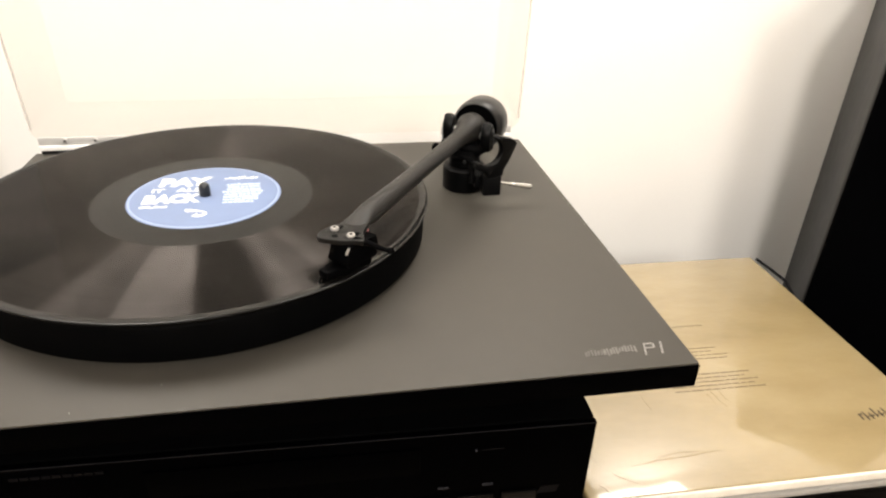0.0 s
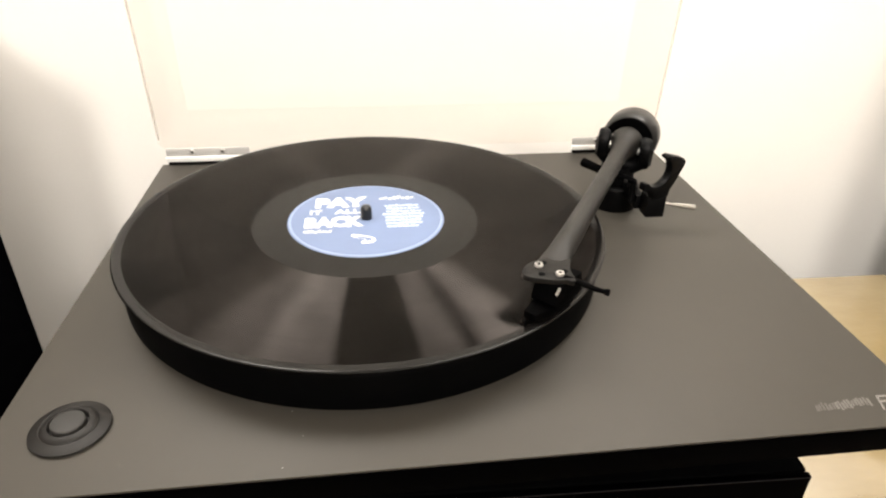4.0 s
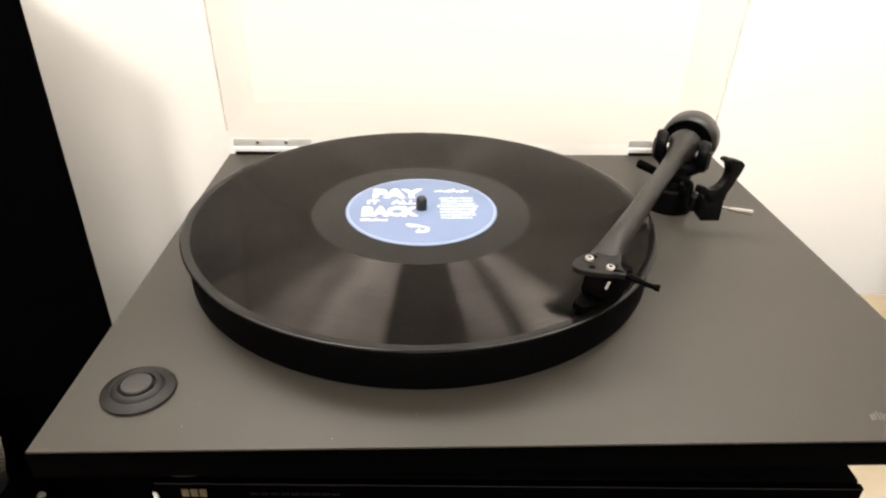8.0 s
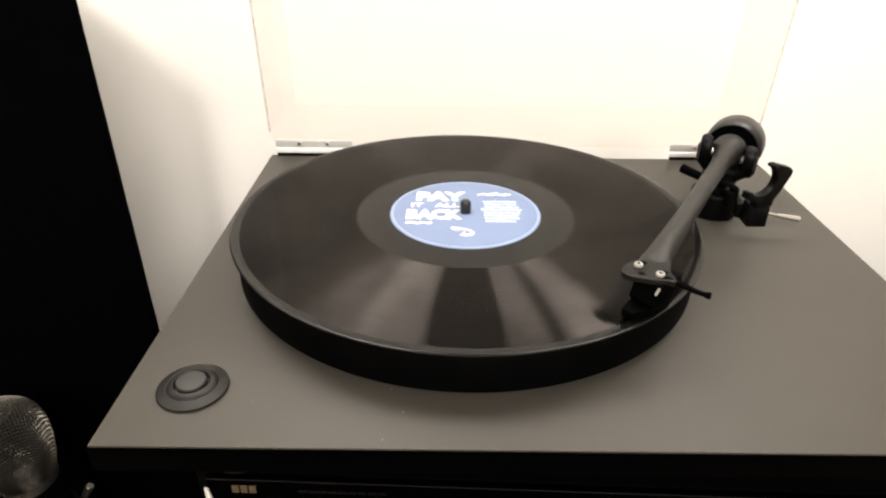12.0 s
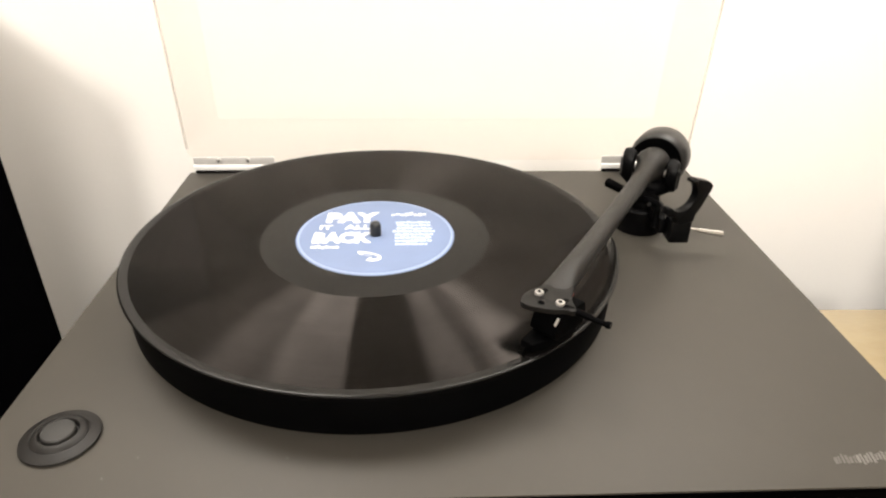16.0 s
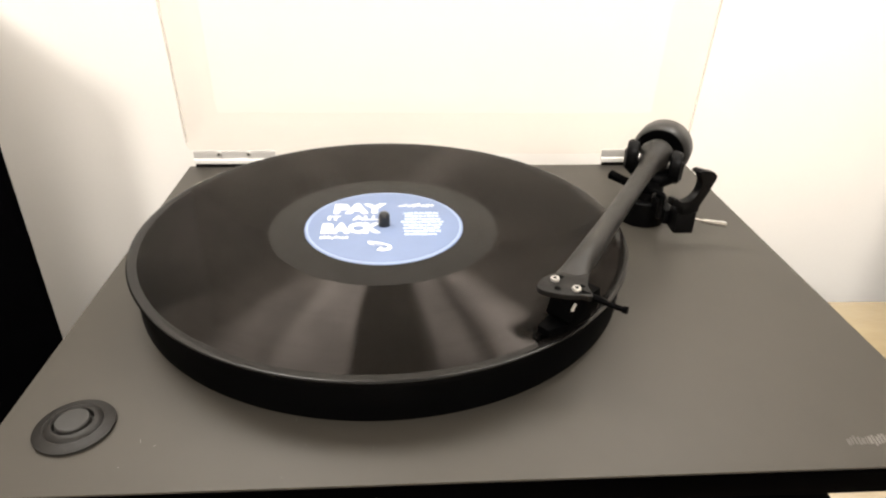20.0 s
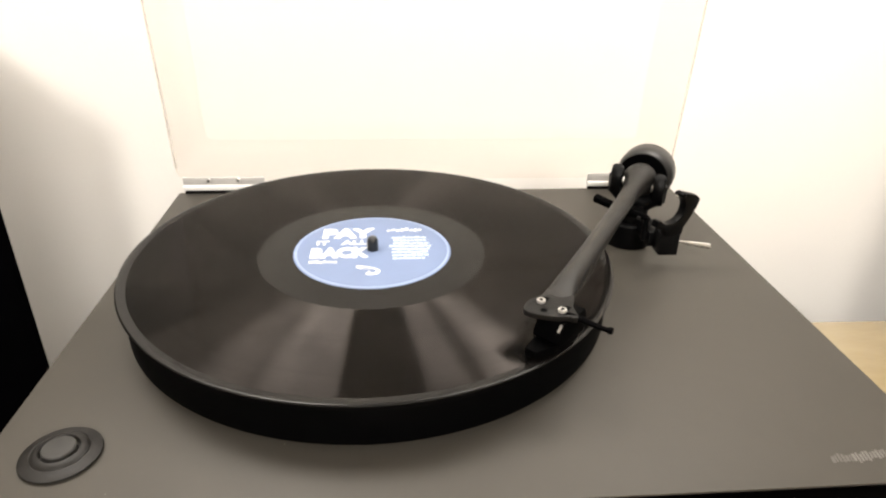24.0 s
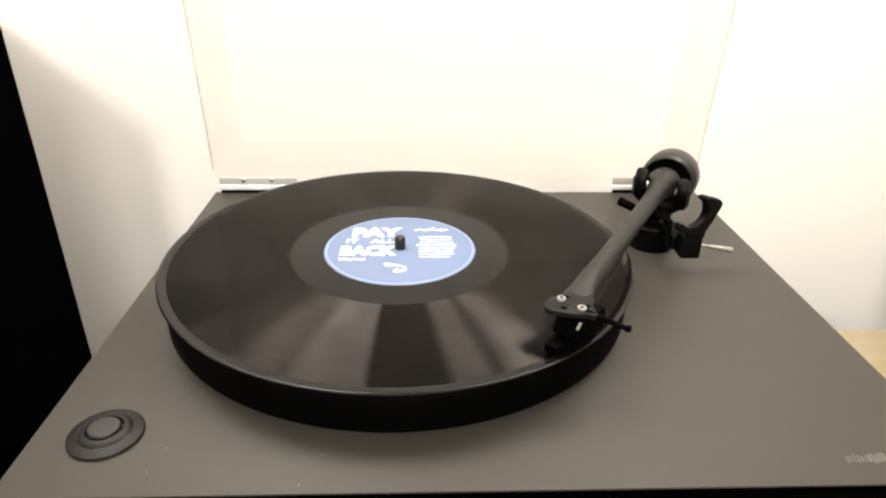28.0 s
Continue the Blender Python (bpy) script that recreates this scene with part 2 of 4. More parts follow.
VINYL = vinyl_material("vinyl_grooves", 0.195, 0.770, 0.132, (0.0005, 0.0005, 0.0004), 23, 0.022)
VINYL_PLAIN = speckled("vinyl_runout", (0.0030, 0.0026, 0.0024), 0.20, spread=0.15, scale=30, bump=0, spec=0.16, play=0.03)
VINYL_EDGE = speckled("vinyl_edge", (0.0036, 0.0032, 0.0030), 0.22, spread=0.15, bump=0, spec=0.20)


def acrylic_material(name, tint, haze):
    """Clear cast acrylic: light passes with a trace of warm tint, the gloss rises where the sheet turns edge-on."""
    m = Mat(name, (0.56, 0.53, 0.49), 0.4)
    t = m.t
    clear = t.nodes.new("ShaderNodeBsdfTransparent")
    clear.inputs["Color"].default_value = (*tint, 1)
    gloss = t.nodes.new("ShaderNodeBsdfGlossy")
    gloss.inputs["Roughness"].default_value = 0.25
    body = t.nodes.new("ShaderNodeMixShader")
    rng = m.node("ShaderNodeMapRange", To_Min=haze * 0.6, To_Max=haze * 1.4)
    m.link(m.noise(24, 6), rng.inputs["Value"])
    m.link(rng.outputs["Result"], body.inputs["Fac"])
    m.link(clear.outputs["BSDF"], body.inputs[1])
    m.link(m.b.outputs["BSDF"], body.inputs[2])
    top = t.nodes.new("ShaderNodeMixShader")
    facing = m.node("ShaderNodeLayerWeight", Blend=0.5)
    steep = t.nodes.new("ShaderNodeMath")
    steep.operation, steep.inputs[1].default_value = "POWER", 5.0
    m.link(facing.outputs["Facing"], steep.inputs[0])
    rise = m.node("ShaderNodeMapRange", To_Min=0.003, To_Max=0.75)
    m.link(steep.outputs["Value"], rise.inputs["Value"])
    m.link(rise.outputs["Result"], top.inputs["Fac"])
    m.link(body.outputs["Shader"], top.inputs[1])
    m.link(gloss.outputs["BSDF"], top.inputs[2])
    m.link(top.outputs["Shader"], t.nodes["Material Output"].inputs["Surface"])
    return m.m


ACRYLIC = acrylic_material("clear_acrylic", (0.994, 0.988, 0.976), 0.006)
ACRYLIC_SIDE = acrylic_material("acrylic_wall", (0.980, 0.966, 0.950), 0.010)
# Deeper tint stands in for the soft dark reflections round the fold.
ACRYLIC_FOLD_SHADED = acrylic_material("acrylic_fold_shaded", (0.976, 0.961, 0.944), 0.012)
ACRYLIC_EDGE = acrylic_material("acrylic_edge", (0.95, 0.945, 0.935), 0.20)


def sleeve_material():
    """Gold-printed record sleeve under shrink film: creases, and the film's gloss bands put into the colour."""
    m = Mat("sleeve_gold", (0.34, 0.25, 0.12), 0.35)
    big = m.noise(7, 5)
    long = m.noise(9, 4, (1, 3.0, 1))
    c = m.ramp(big, [(0.32, (0.250, 0.188, 0.088)), (0.52, (0.288, 0.220, 0.110)), (0.70, (0.320, 0.252, 0.138))])
    d = m.ramp(long, [(0.35, (0.86, 0.84, 0.80)), (0.65, (1, 1, 1))])
    m.colour(m.mixed(c, d))
    m.b.inputs["Coat Weight"].default_value = 1.0
    m.b.inputs["Coat Roughness"].default_value = 0.07
    m.b.inputs["Coat IOR"].default_value = 1.85
    wave = m.node("ShaderNodeBump", Strength=0.16, Distance=0.004)
    m.link(m.noise(11, 3), wave.inputs["Height"])
    m.link(wave.outputs["Normal"], m.b.inputs["Coat Normal"])
    m.rough(big, 0.30, 0.50)
    m.bump(m.noise(26, 3, (1, 2.2, 1)), 0.35, 0.002)
    return m.m


SLEEVE_GOLD = sleeve_material()

# ---------------------------------------------------------------- mesh helpers


def thing(name, base, label, category, group="", kind=""):
    """An Empty at a thing's base, to which its parts are tied."""
    ob = new(name)
    ob.empty_display_size = 0.02
    ob.matrix_basis = Matrix.Translation(base)
    return tagged(ob, label, category, group, kind)


def mesh_of(name, bm, material, smooth=35):
    me = bpy.data.meshes.new(name)
    bmesh.ops.recalc_face_normals(bm, faces=bm.faces)
    for f in bm.faces:
        f.smooth = smooth > 0
    bm.to_mesh(me)
    bm.free()
    if smooth > 0:
        me.set_sharp_from_angle(angle=radians(smooth))
    me.materials.append(material)
    return me


def part(name, bm, material, parent, label="", smooth=35):
    """One mesh object, drawn in world metres, under a thing or under a part of it."""
    root = parent if parent.parent is None else parent.parent
    base = root.matrix_basis.translation.copy()
    bmesh.ops.translate(bm, verts=bm.verts, vec=-base)
    ob = new(name, mesh_of(name, bm, material, smooth))
    ob.parent = parent
    return tagged(ob, label)


def whole(name, bm, material, base, label, category, group="", kind="", smooth=35):
    """A thing of a single mesh."""
    bmesh.ops.translate(bm, verts=bm.verts, vec=-Vector(base))
    ob = new(name, mesh_of(name, bm, material, smooth))
    ob.matrix_basis = Matrix.Translation(base)
    return tagged(ob, label, category, group, kind)


def box(x0, y0, z0, x1, y1, z1, bevel=0.0, steps=2):
    bm = bmesh.new()
    bmesh.ops.create_cube(bm, size=1)
    for v in bm.verts:
        v.co = Vector(((x0, x1)[v.co.x > 0], (y0, y1)[v.co.y > 0], (z0, z1)[v.co.z > 0]))
    if bevel:
        bmesh.ops.bevel(bm, geom=bm.edges[:], offset=bevel, segments=steps, affect="EDGES", profile=0.5)
    return bm


def turned(profile, segs=64, at=(0, 0, 0), m=None):
    """A lathe: (radius, height) pairs turned round z."""
    bm = bmesh.new()
    rings = []
    for r, z in profile:
        if r < 1e-6:
            rings.append([bm.verts.new((0, 0, z))])
        else:
            rings.append([bm.verts.new((r * math.cos(a), r * math.sin(a), z)) for a in (2 * math.pi * i / segs for i in range(segs))])
    for a, b in zip(rings, rings[1:]):
        for i in range(segs):
            j = (i + 1) % segs
            if len(a) == 1 and len(b) == 1:
                continue
            if len(a) == 1:
                bm.faces.new((a[0], b[i], b[j]))
            elif len(b) == 1:
                bm.faces.new((a[i], a[j], b[0]))
            else:
                bm.faces.new((a[i], a[j], b[j], b[i]))
    bmesh.ops.transform(bm, verts=bm.verts, matrix=Matrix.Translation(at) @ (m or Matrix()))
    return bm


def axis_to(direction):
    """Turns z onto a direction."""
    return Vector(direction).to_track_quat("Z", "Y").to_matrix().to_4x4()


def rod(a, b, r, r2=None, segs=20, bevel=0.0):
    """A round bar from a to b, with softened ends."""
    a, b = Vector(a), Vector(b)
    n = (b - a).length
    r2 = r if r2 is None else r2
    e = bevel or min(r, r2) * 0.25
    return turned([(0, 0), (r - e, 0), (r, e), (r2, n - e), (r2 - e, n), (0, n)], segs, a, axis_to(b - a))


def tube(points, radii, segs=18, squash=1.0, up=(0, 0, 1)):
    """A bar of changing thickness along points; squash (one or a list) flattens it along up."""
    flat = squash if isinstance(squash, list) else [squash] * len(points)
    bm = bmesh.new()
    pts = [Vector(p) for p in points]
    rings = []
    for i, p in enumerate(pts):
        d = (pts[min(i + 1, len(pts) - 1)] - pts[max(i - 1, 0)]).normalized()
        s = d.cross(Vector(up)).normalized()
        u = s.cross(d)
        rings.append([bm.verts.new(p + radii[i] * (math.cos(a) * s + flat[i] * math.sin(a) * u)) for a in (2 * math.pi * k / segs for k in range(segs))])
    for a, b in zip(rings, rings[1:]):
        for k in range(segs):
            bm.faces.new((a[k], a[(k + 1) % segs], b[(k + 1) % segs], b[k]))
    bm.faces.new(rings[0][::-1])
    bm.faces.new(rings[-1])
    return bm


def slab(outline, z0, z1, m=None, bevel=0.0):
    """A plate of a flat outline (x, y), from z0 to z1."""
    bm = bmesh.new()
    f = bm.faces.new([bm.verts.new((x, y, z0)) for x, y in outline])
    r = bmesh.ops.extrude_face_region(bm, geom=[f])
    bmesh.ops.translate(bm, verts=[v for v in r["geom"] if isinstance(v, bmesh.types.BMVert)], vec=(0, 0, z1 - z0))
    if bevel:
        bmesh.ops.recalc_face_normals(bm, faces=bm.faces)
        bmesh.ops.bevel(bm, geom=bm.edges[:], offset=bevel, segments=2, affect="EDGES", profile=0.5)
    if m:
        bmesh.ops.transform(bm, verts=bm.verts, matrix=m)
    return bm


def joined(*parts):
    out = bmesh.new()
    for bm in parts:
        me = bpy.data.meshes.new("piece")
        bm.to_mesh(me)
        bm.free()
        out.from_mesh(me)
        bpy.data.meshes.remove(me)
    return out


def moved(bm, m):
    bmesh.ops.transform(bm, verts=bm.verts, matrix=m)
    return bm


def round_points(points, turns=2):
    """Softens an outline by cutting its corners."""
    for _ in range(turns):
        n = len(points)
        points = [q for i in range(n) for a, b in [(points[i], points[(i + 1) % n])]
                  for q in ((a[0] * 0.75 + b[0] * 0.25, a[1] * 0.75 + b[1] * 0.25), (a[0] * 0.25 + b[0] * 0.75, a[1] * 0.25 + b[1] * 0.75))]
    return points


# ---------------------------------------------------------------- the room
tagged(whole("wall_north", box(-1.7, WALL_Y, 0, 2.4, WALL_Y + 0.12, 2.5), WALL_PAINT, (0.3, WALL_Y, 0), "white painted plaster wall behind the record player", "wall", kind="structure", smooth=0))
whole("wall_south", box(-1.7, -3.32, 0, 2.4, -3.2, 2.5), ROOM_PAINT, (0.3, -3.2, 0), "plain painted wall across the room", "wall", kind="structure", smooth=0)
whole("wall_west", box(-1.82, -3.32, 0, -1.7, WALL_Y + 0.12, 2.5), ROOM_PAINT, (-1.7, 0, 0), "plain painted side wall", "wall", kind="structure", smooth=0)
whole("wall_east", box(2.4, -3.32, 0, 2.52, WALL_Y + 0.12, 2.5), ROOM_PAINT, (2.4, 0, 0), "plain painted side wall", "wall", kind="structure", smooth=0)
whole("floor", box(-1.82, -3.32, -0.1, 2.52, WALL_Y + 0.12, 0), FLOOR_WOOD, (0.3, -1.4, 0), "pale wooden floor", "floor", kind="structure", smooth=0)
whole("ceiling", box(-1.82, -3.32, 2.5, 2.52, WALL_Y + 0.12, 2.6), CEILING_PAINT, (0.3, -1.4, 2.5), "white painted ceiling", "ceiling", kind="structure", smooth=0)

BENCH = 0.457
bench = thing("low_bench", (0.3, 0.2, 0), "low black wooden bench carrying the audio gear", "bench")
part("top_board", box(-0.60, -0.03, BENCH - 0.03, 1.25, 0.475, BENCH, 0.002), BENCH_BLACK, bench)
for bx in (-0.58, 0.31, 1.20):
    part("leg_panel", box(bx, 0.0, 0.0, bx + 0.03, 0.47, BENCH - 0.031, 0.001), BENCH_BLACK, bench)

# ---------------------------------------------------------------- record player
H, PW, PD, PT = 0.80, 0.448, 0.360, 0.0155
CX, CY, RZ = 0.174, 0.1797, 0.8313
player = thing("record_player", (PW / 2, PD / 2, H - PT - 0.035), "grey-topped record player with a black tonearm, standing on a stereo unit", "record player")
part("plinth_top", box(-0.0004, 0.0006, H - 0.0012, PW - 0.0006, PD - 0.0006, H, 0.0004), PLINTH_TOP, player, "matt dark grey laminate top")
part("plinth", box(-0.001, 0, H - PT, PW, PD, H - 0.0012, 0.0006), PLINTH_EDGE, player, "black edged plinth board")
for fx, fy in ((0.05, 0.05), (PW - 0.06, 0.06), (PW / 2, PD - 0.05)):
    part("foot", turned([(0, 0), (0.020, 0), (0.022, 0.003), (0.019, 0.030), (0.019, 0.0345), (0, 0.0345)], 28, (fx, fy, H - PT - 0.035)), RUBBER, player, "black rubber foot")

# platter and bearing
part("sub_platter", turned([(0, 0), (0.045, 0), (0.045, 0.0045), (0, 0.0045)], 48, (CX, CY, H)), BLACK_PLASTIC, player)
PB = H + 0.0045
PTOP = RZ - 0.0032
part("platter", turned([(0, PB), (0.1465, PB), (0.1480, PB + 0.0015), (0.1484, PTOP - 0.003), (0.1475, PTOP - 0.0012), (0, PTOP - 0.0012)], 180, (CX, CY, 0)), PLATTER_MAT, player, "thick black platter")
part("slip_mat", turned([(0.004, PTOP - 0.0011), (0.1470, PTOP - 0.0011), (0.1478, PTOP - 0.0005), (0.1470, PTOP), (0.004, PTOP)], 160, (CX, CY, 0)), RUBBER, player, "black felt mat")
part("spindle", turned([(0.0033, PTOP), (0.0036, RZ + 0.001), (0.0036, RZ + 0.0062), (0.0031, RZ + 0.0080), (0.0019, RZ + 0.0090), (0, RZ + 0.0093)], 28, (CX, CY, 0)), SPINDLE_GREY, player, "dark grey spindle tip")

# start switch let into the plinth
sw = part("power_switch", turned([(0, 0.0002), (0.0170, 0.0002), (0.0176, 0.0008), (0.0174, 0.0017), (0.0160, 0.0023), (0.0128, 0.0033), (0.0124, 0.0031), (0.0119, 0.0037), (0.0100, 0.0046), (0.0090, 0.0048), (0.0085, 0.0042), (0.0084, 0.0020), (0, 0.0020)], 72, (0.0347, 0.0390, H)), BUTTON_GREY, player, "round dished dark grey switch")
part("button_cap", turned([(0, 0.0021), (0.0075, 0.0021), (0.0075, 0.0050), (0.0070, 0.0056), (0.0040, 0.0058), (0, 0.0059)], 48, (0.0345, 0.0391, H)), CAP_GREY, sw, "grey push button")

# maker's mark on the front corner: plain strokes
rng = random.Random(8)
for i in range(17):
    x, y, w, d = 0.3905 + i * 0.0018, 0.0172 + 0.0001 * i + rng.uniform(-0.0006, 0.0006), rng.uniform(0.0008, 0.0015), rng.uniform(0.0034, 0.0064)
    x, y = x - 0.0016, y - 0.0014
    part("mark_stroke", slab([(x - w / 2, y - d / 2), (x + w / 2, y - d / 2), (x + w / 2 + 0.0008, y + d / 2), (x - w / 2 + 0.0008, y + d / 2)], H + 0.00005, H + 0.0002), LOGO_FAINT if i < 6 else LOGO_MID, player)
for x, y, w, d, s in ((0.4252, 0.0180, 0.0010, 0.0100, 0.0030), (0.4289, 0.0224, 0.0048, 0.0011, 0.000), (0.4314, 0.0206, 0.0011, 0.0034, 0.0004), (0.4282, 0.0188, 0.0050, 0.0010, 0.0), (0.4350, 0.0182, 0.0012, 0.0100, 0.0032)):
    x, y = x - 0.0018, y - 0.0020
    part("mark_stroke", slab([(x - w / 2 - s / 2, y - d / 2), (x + w / 2 - s / 2, y - d / 2), (x + w / 2 + s / 2, y + d / 2), (x - w / 2 + s / 2, y + d / 2)], H + 0.00005, H + 0.00025), LOGO_GREY, player)

# a little dust lying on the plinth
rng = random.Random(3)
specks = []
for _ in range(8):
    x, y, r = rng.uniform(0.02, 0.20), rng.uniform(0.006, 0.030) if rng.random() < 0.7 else rng.uniform(0.03, 0.05), rng.uniform(0.00010, 0.00018)
    if math.hypot(x - 0.0355, y - 0.0383) > 0.021:
        specks.append(turned([(0, 0), (r, 0.00005), (r * 0.6, r), (0, r)], 6, (x, y, H)))
tagged(part("dust_specks", joined(*specks), PRINT_WHITE, player, "fine pale dust specks"), kind="stuff")

# ---- tonearm
P = Vector((0.3700, 0.2475, 0.8485))
HEAD = Vector((0.26335, 0.0703, 0.8525))
U = (HEAD - P).normalized()
V = Vector((0, 0, 1)).cross(U).normalized() * -1
if V.x < 0:
    V = -V
UF = Vector((U.x, U.y, 0)).normalized()
W2 = Vector((0, 0, 1))

part("arm_post", turned([(0, 0), (0.0172, 0), (0.0177, 0.001), (0.0177, 0.018), (0.0165, 0.0195), (0.0130, 0.0200), (0.0125, 0.034), (0, 0.034)], 48, (0.3685, 0.2490, H)), BLACK_PLASTIC, player, "round black tonearm pillar")
# lift block to the right of the pillar
part("lift_block", box(0.3730, 0.1985, H + 0.0124, 0.3868, 0.2120, H + 0.0287, 0.0010), BLACK_PLASTIC, player, "square black lift block")
part("lift_bracket", box(0.3690, 0.2100, H + 0.0140, 0.3760, 0.2440, H + 0.0250, 0.0010), BLACK_PLASTIC, player)
part("lift_platform", tube([(0.354, 0.222, 0.8350), (0.358, 0.219, 0.8362), (0.362, 0.216, 0.8362), (0.367, 0.212, 0.8350)], [0.0022, 0.0026, 0.0026, 0.0022], 12), MATT_BLACK, player, "curved black lift rest")
part("lift_pin", rod((0.3665, 0.2125, H + 0.018), (0.3665, 0.2125, 0.8365), 0.0022, segs=16), BLACK_PLASTIC, player)
part("lift_screw", rod((0.3612, 0.2150, 0.8352), (0.3604, 0.2128, 0.8350), 0.0015, 0.0013, 14, 0.0002), WEIGHT_MAT, player, "small dark adjusting screw")
lever = part("lift_lever", rod((0.3860, 0.2013, 0.8226), (0.3965, 0.2033, 0.8195), 0.0009, segs=12), CHROME, player, "thin chrome lever")
part("lever_grip", rod((0.3944, 0.2031, 0.8199), (0.4128, 0.2051, 0.8158), 0.0015, 0.0021, segs=16), CHROME, lever, "chrome lever grip")

# arm rest: an open C on a short foot
clip_c = Vector((0.3756, 0.1990, 0.8482))
outline = [(0.0046, 0.0096), (0.0052, 0.0112), (0.0075, 0.0118), (0.0100, 0.0108), (0.0200, 0.0078), (0.0232, 0.0046), (0.0222, 0.0010), (0.0164, -0.0100), (0.0128, -0.0150), (0.0122, -0.0203), (-0.0015, -0.0203), (-0.0030, -0.0150), (-0.0120, -0.0115), (-0.0112, -0.0068)]
outline += [(0.0106 * math.cos(radians(a)), 0.0106 * math.sin(radians(a))) for a in range(-140, 66, 10)]
face = Matrix.Translation(clip_c) @ Matrix.Rotation(radians(20), 4, "Z") @ Matrix.Rotation(radians(90), 4, "X")
rest = part("arm_rest", slab(outline, -0.0030, 0.0030, face, 0.0005), BLACK_PLASTIC, player, "open black clip for parking the arm")
part("clip_lip", moved(box(0.0052, 0.0084, -0.0042, 0.0092, 0.0110, 0.0042, 0.0010), face), BLACK_PLASTIC, rest)

# bearing yoke
yoke_c = Vector((0.3695, 0.2455, 0.8478))
VY = Vector((0.900, -0.430, -0.13)).normalized()
UY = Vector((VY.y, -VY.x, 0)).normalized()
part("bearing_yoke", tube([yoke_c + VY * -0.0165 + W2 * 0.004, yoke_c + VY * -0.016 + W2 * -0.006, yoke_c + VY * -0.008 + W2 * -0.0125, yoke_c + VY * 0.008 + W2 * -0.0125, yoke_c + VY * 0.016 + W2 * -0.006, yoke_c + VY * 0.0165 + W2 * 0.004],
                          [0.0052, 0.0060, 0.0062, 0.0062, 0.0060, 0.0052], 16, 1.0, UF), BLACK_PLASTIC, player, "black bearing yoke")
cheek = [(0.0078 * math.cos(a), 0.0118 * math.copysign(abs(math.sin(a)) ** 0.8, math.sin(a)) - 0.0002) for a in (2 * math.pi * k / 28 for k in range(28))]
for s in (-1, 1):
    cheek_m = Matrix(((UY.x, 0, VY.x * s, yoke_c.x), (UY.y, 0, VY.y * s, yoke_c.y), (0, 1, VY.z * s, yoke_c.z), (0, 0, 0, 1)))
    c = part("bearing_cheek", slab(cheek, 0.0112, 0.0202, cheek_m, 0.0028), BLACK_PLASTIC, player, "rounded black bearing cheek")
    part("bearing_screw", rod(yoke_c + VY * (0.0196 * s), yoke_c + VY * (0.0209 * s), 0.0040, 0.0034, 18), WEIGHT_MAT, c)
    part("bearing_pin", rod(yoke_c + VY * (0.0100 * s), yoke_c + VY * (0.0129 * s), 0.0030, 0.0030, 18, 0.0003), STEEL_BRIGHT, c, "bright bearing pin")

# tube, from the counterweight stub to the headshell
stops = [(-0.030, 0.0065), (-0.0120, 0.0078), (-0.0112, 0.0120), (-0.006, 0.0127), (-0.001, 0.0118), (0.005, 0.0094), (0.012, 0.0079), (0.021, 0.0069), (0.034, 0.0063), (0.050, 0.0060), (0.080, 0.0058), (0.130, 0.0060), (0.155, 0.0063), (0.1725, 0.0067)]
neck_d = (0.0310, 0.0260, 0.0220, 0.0180, 0.0140, 0.0100)
neck_w = (0.0066, 0.0067, 0.0069, 0.0072, 0.0075, 0.0076)
neck_h = (0.0066, 0.0055, 0.0043, 0.0032, 0.0022, 0.0014)
neck = [Vector((HEAD.x, HEAD.y, 0)) - UF * d - V * (0.0010 * (0.0335 - d) / 0.0235) + W2 * (0.8515 + 0.0004 * h / 0.0067) for d, h in zip(neck_d, neck_h)]
part("arm_tube", tube([P + U * d for d, _ in stops[:-1]] + neck, [r for _, r in stops[:-1]] + list(neck_w), 32, [1.0] * (len(stops) - 1) + [h / w for h, w in zip(neck_h, neck_w)]), ARM_PAINT, player, "satin black tapered arm tube")
cw = part("counterweight", turned([(0, 0), (0.0150, 0), (0.0192, 0.0010), (0.0209, 0.0035), (0.0216, 0.010), (0.0214, 0.022), (0.0194, 0.0285), (0.0155, 0.0315), (0.0060, 0.0330), (0, 0.0332)], 64, P - U * 0.0185 + W2 * -0.0020, axis_to(-U)), WEIGHT_MAT, player, "dark satin counterweight")
part("front_face", turned([(0.006, 0), (0.0186, 0), (0.0188, 0.0006), (0.006, 0.0006)], 48, P - U * 0.0176 + W2 * -0.0020, axis_to(-U)), MATT_BLACK, cw, "black front face")
part("bias_slider", rod((0.3600, 0.2480, 0.8270), (0.3450, 0.2645, 0.8300), 0.0030, 0.0036, 18), MATT_BLACK, player, "small black bias slider")

# headshell: a flat plate, turned inwards from the arm
hx = (Vector((0.2676, 0.0657)) - Vector((0.2591, 0.0749))).normalized()
hy = Vector((hx.y, -hx.x))
if hy.y > 0:
    hy = -hy
shell_m = Matrix(((hx.x, -hy.x, 0, HEAD.x), (hx.y, -hy.y, 0, HEAD.y), (0, 0, 1, 0), (0, 0, 0, 1)))
plate = round_points([(-0.0105, -0.0090), (-0.0122, -0.0030), (-0.0112, 0.0040), (-0.0090, 0.0100), (-0.0045, 0.0160), (0.0000, 0.0190), (0.0030, 0.0165), (0.0052, 0.0110), (0.0084, 0.0068),
                      (0.0122, 0.0042), (0.0148, 0.0014), (0.0138, -0.0006), (0.0115, -0.0008), (0.0098, -0.0022), (0.0068, -0.0055), (0.0020, -0.0085), (-0.0040, -0.0115), (-0.0080, -0.0115)], 2)
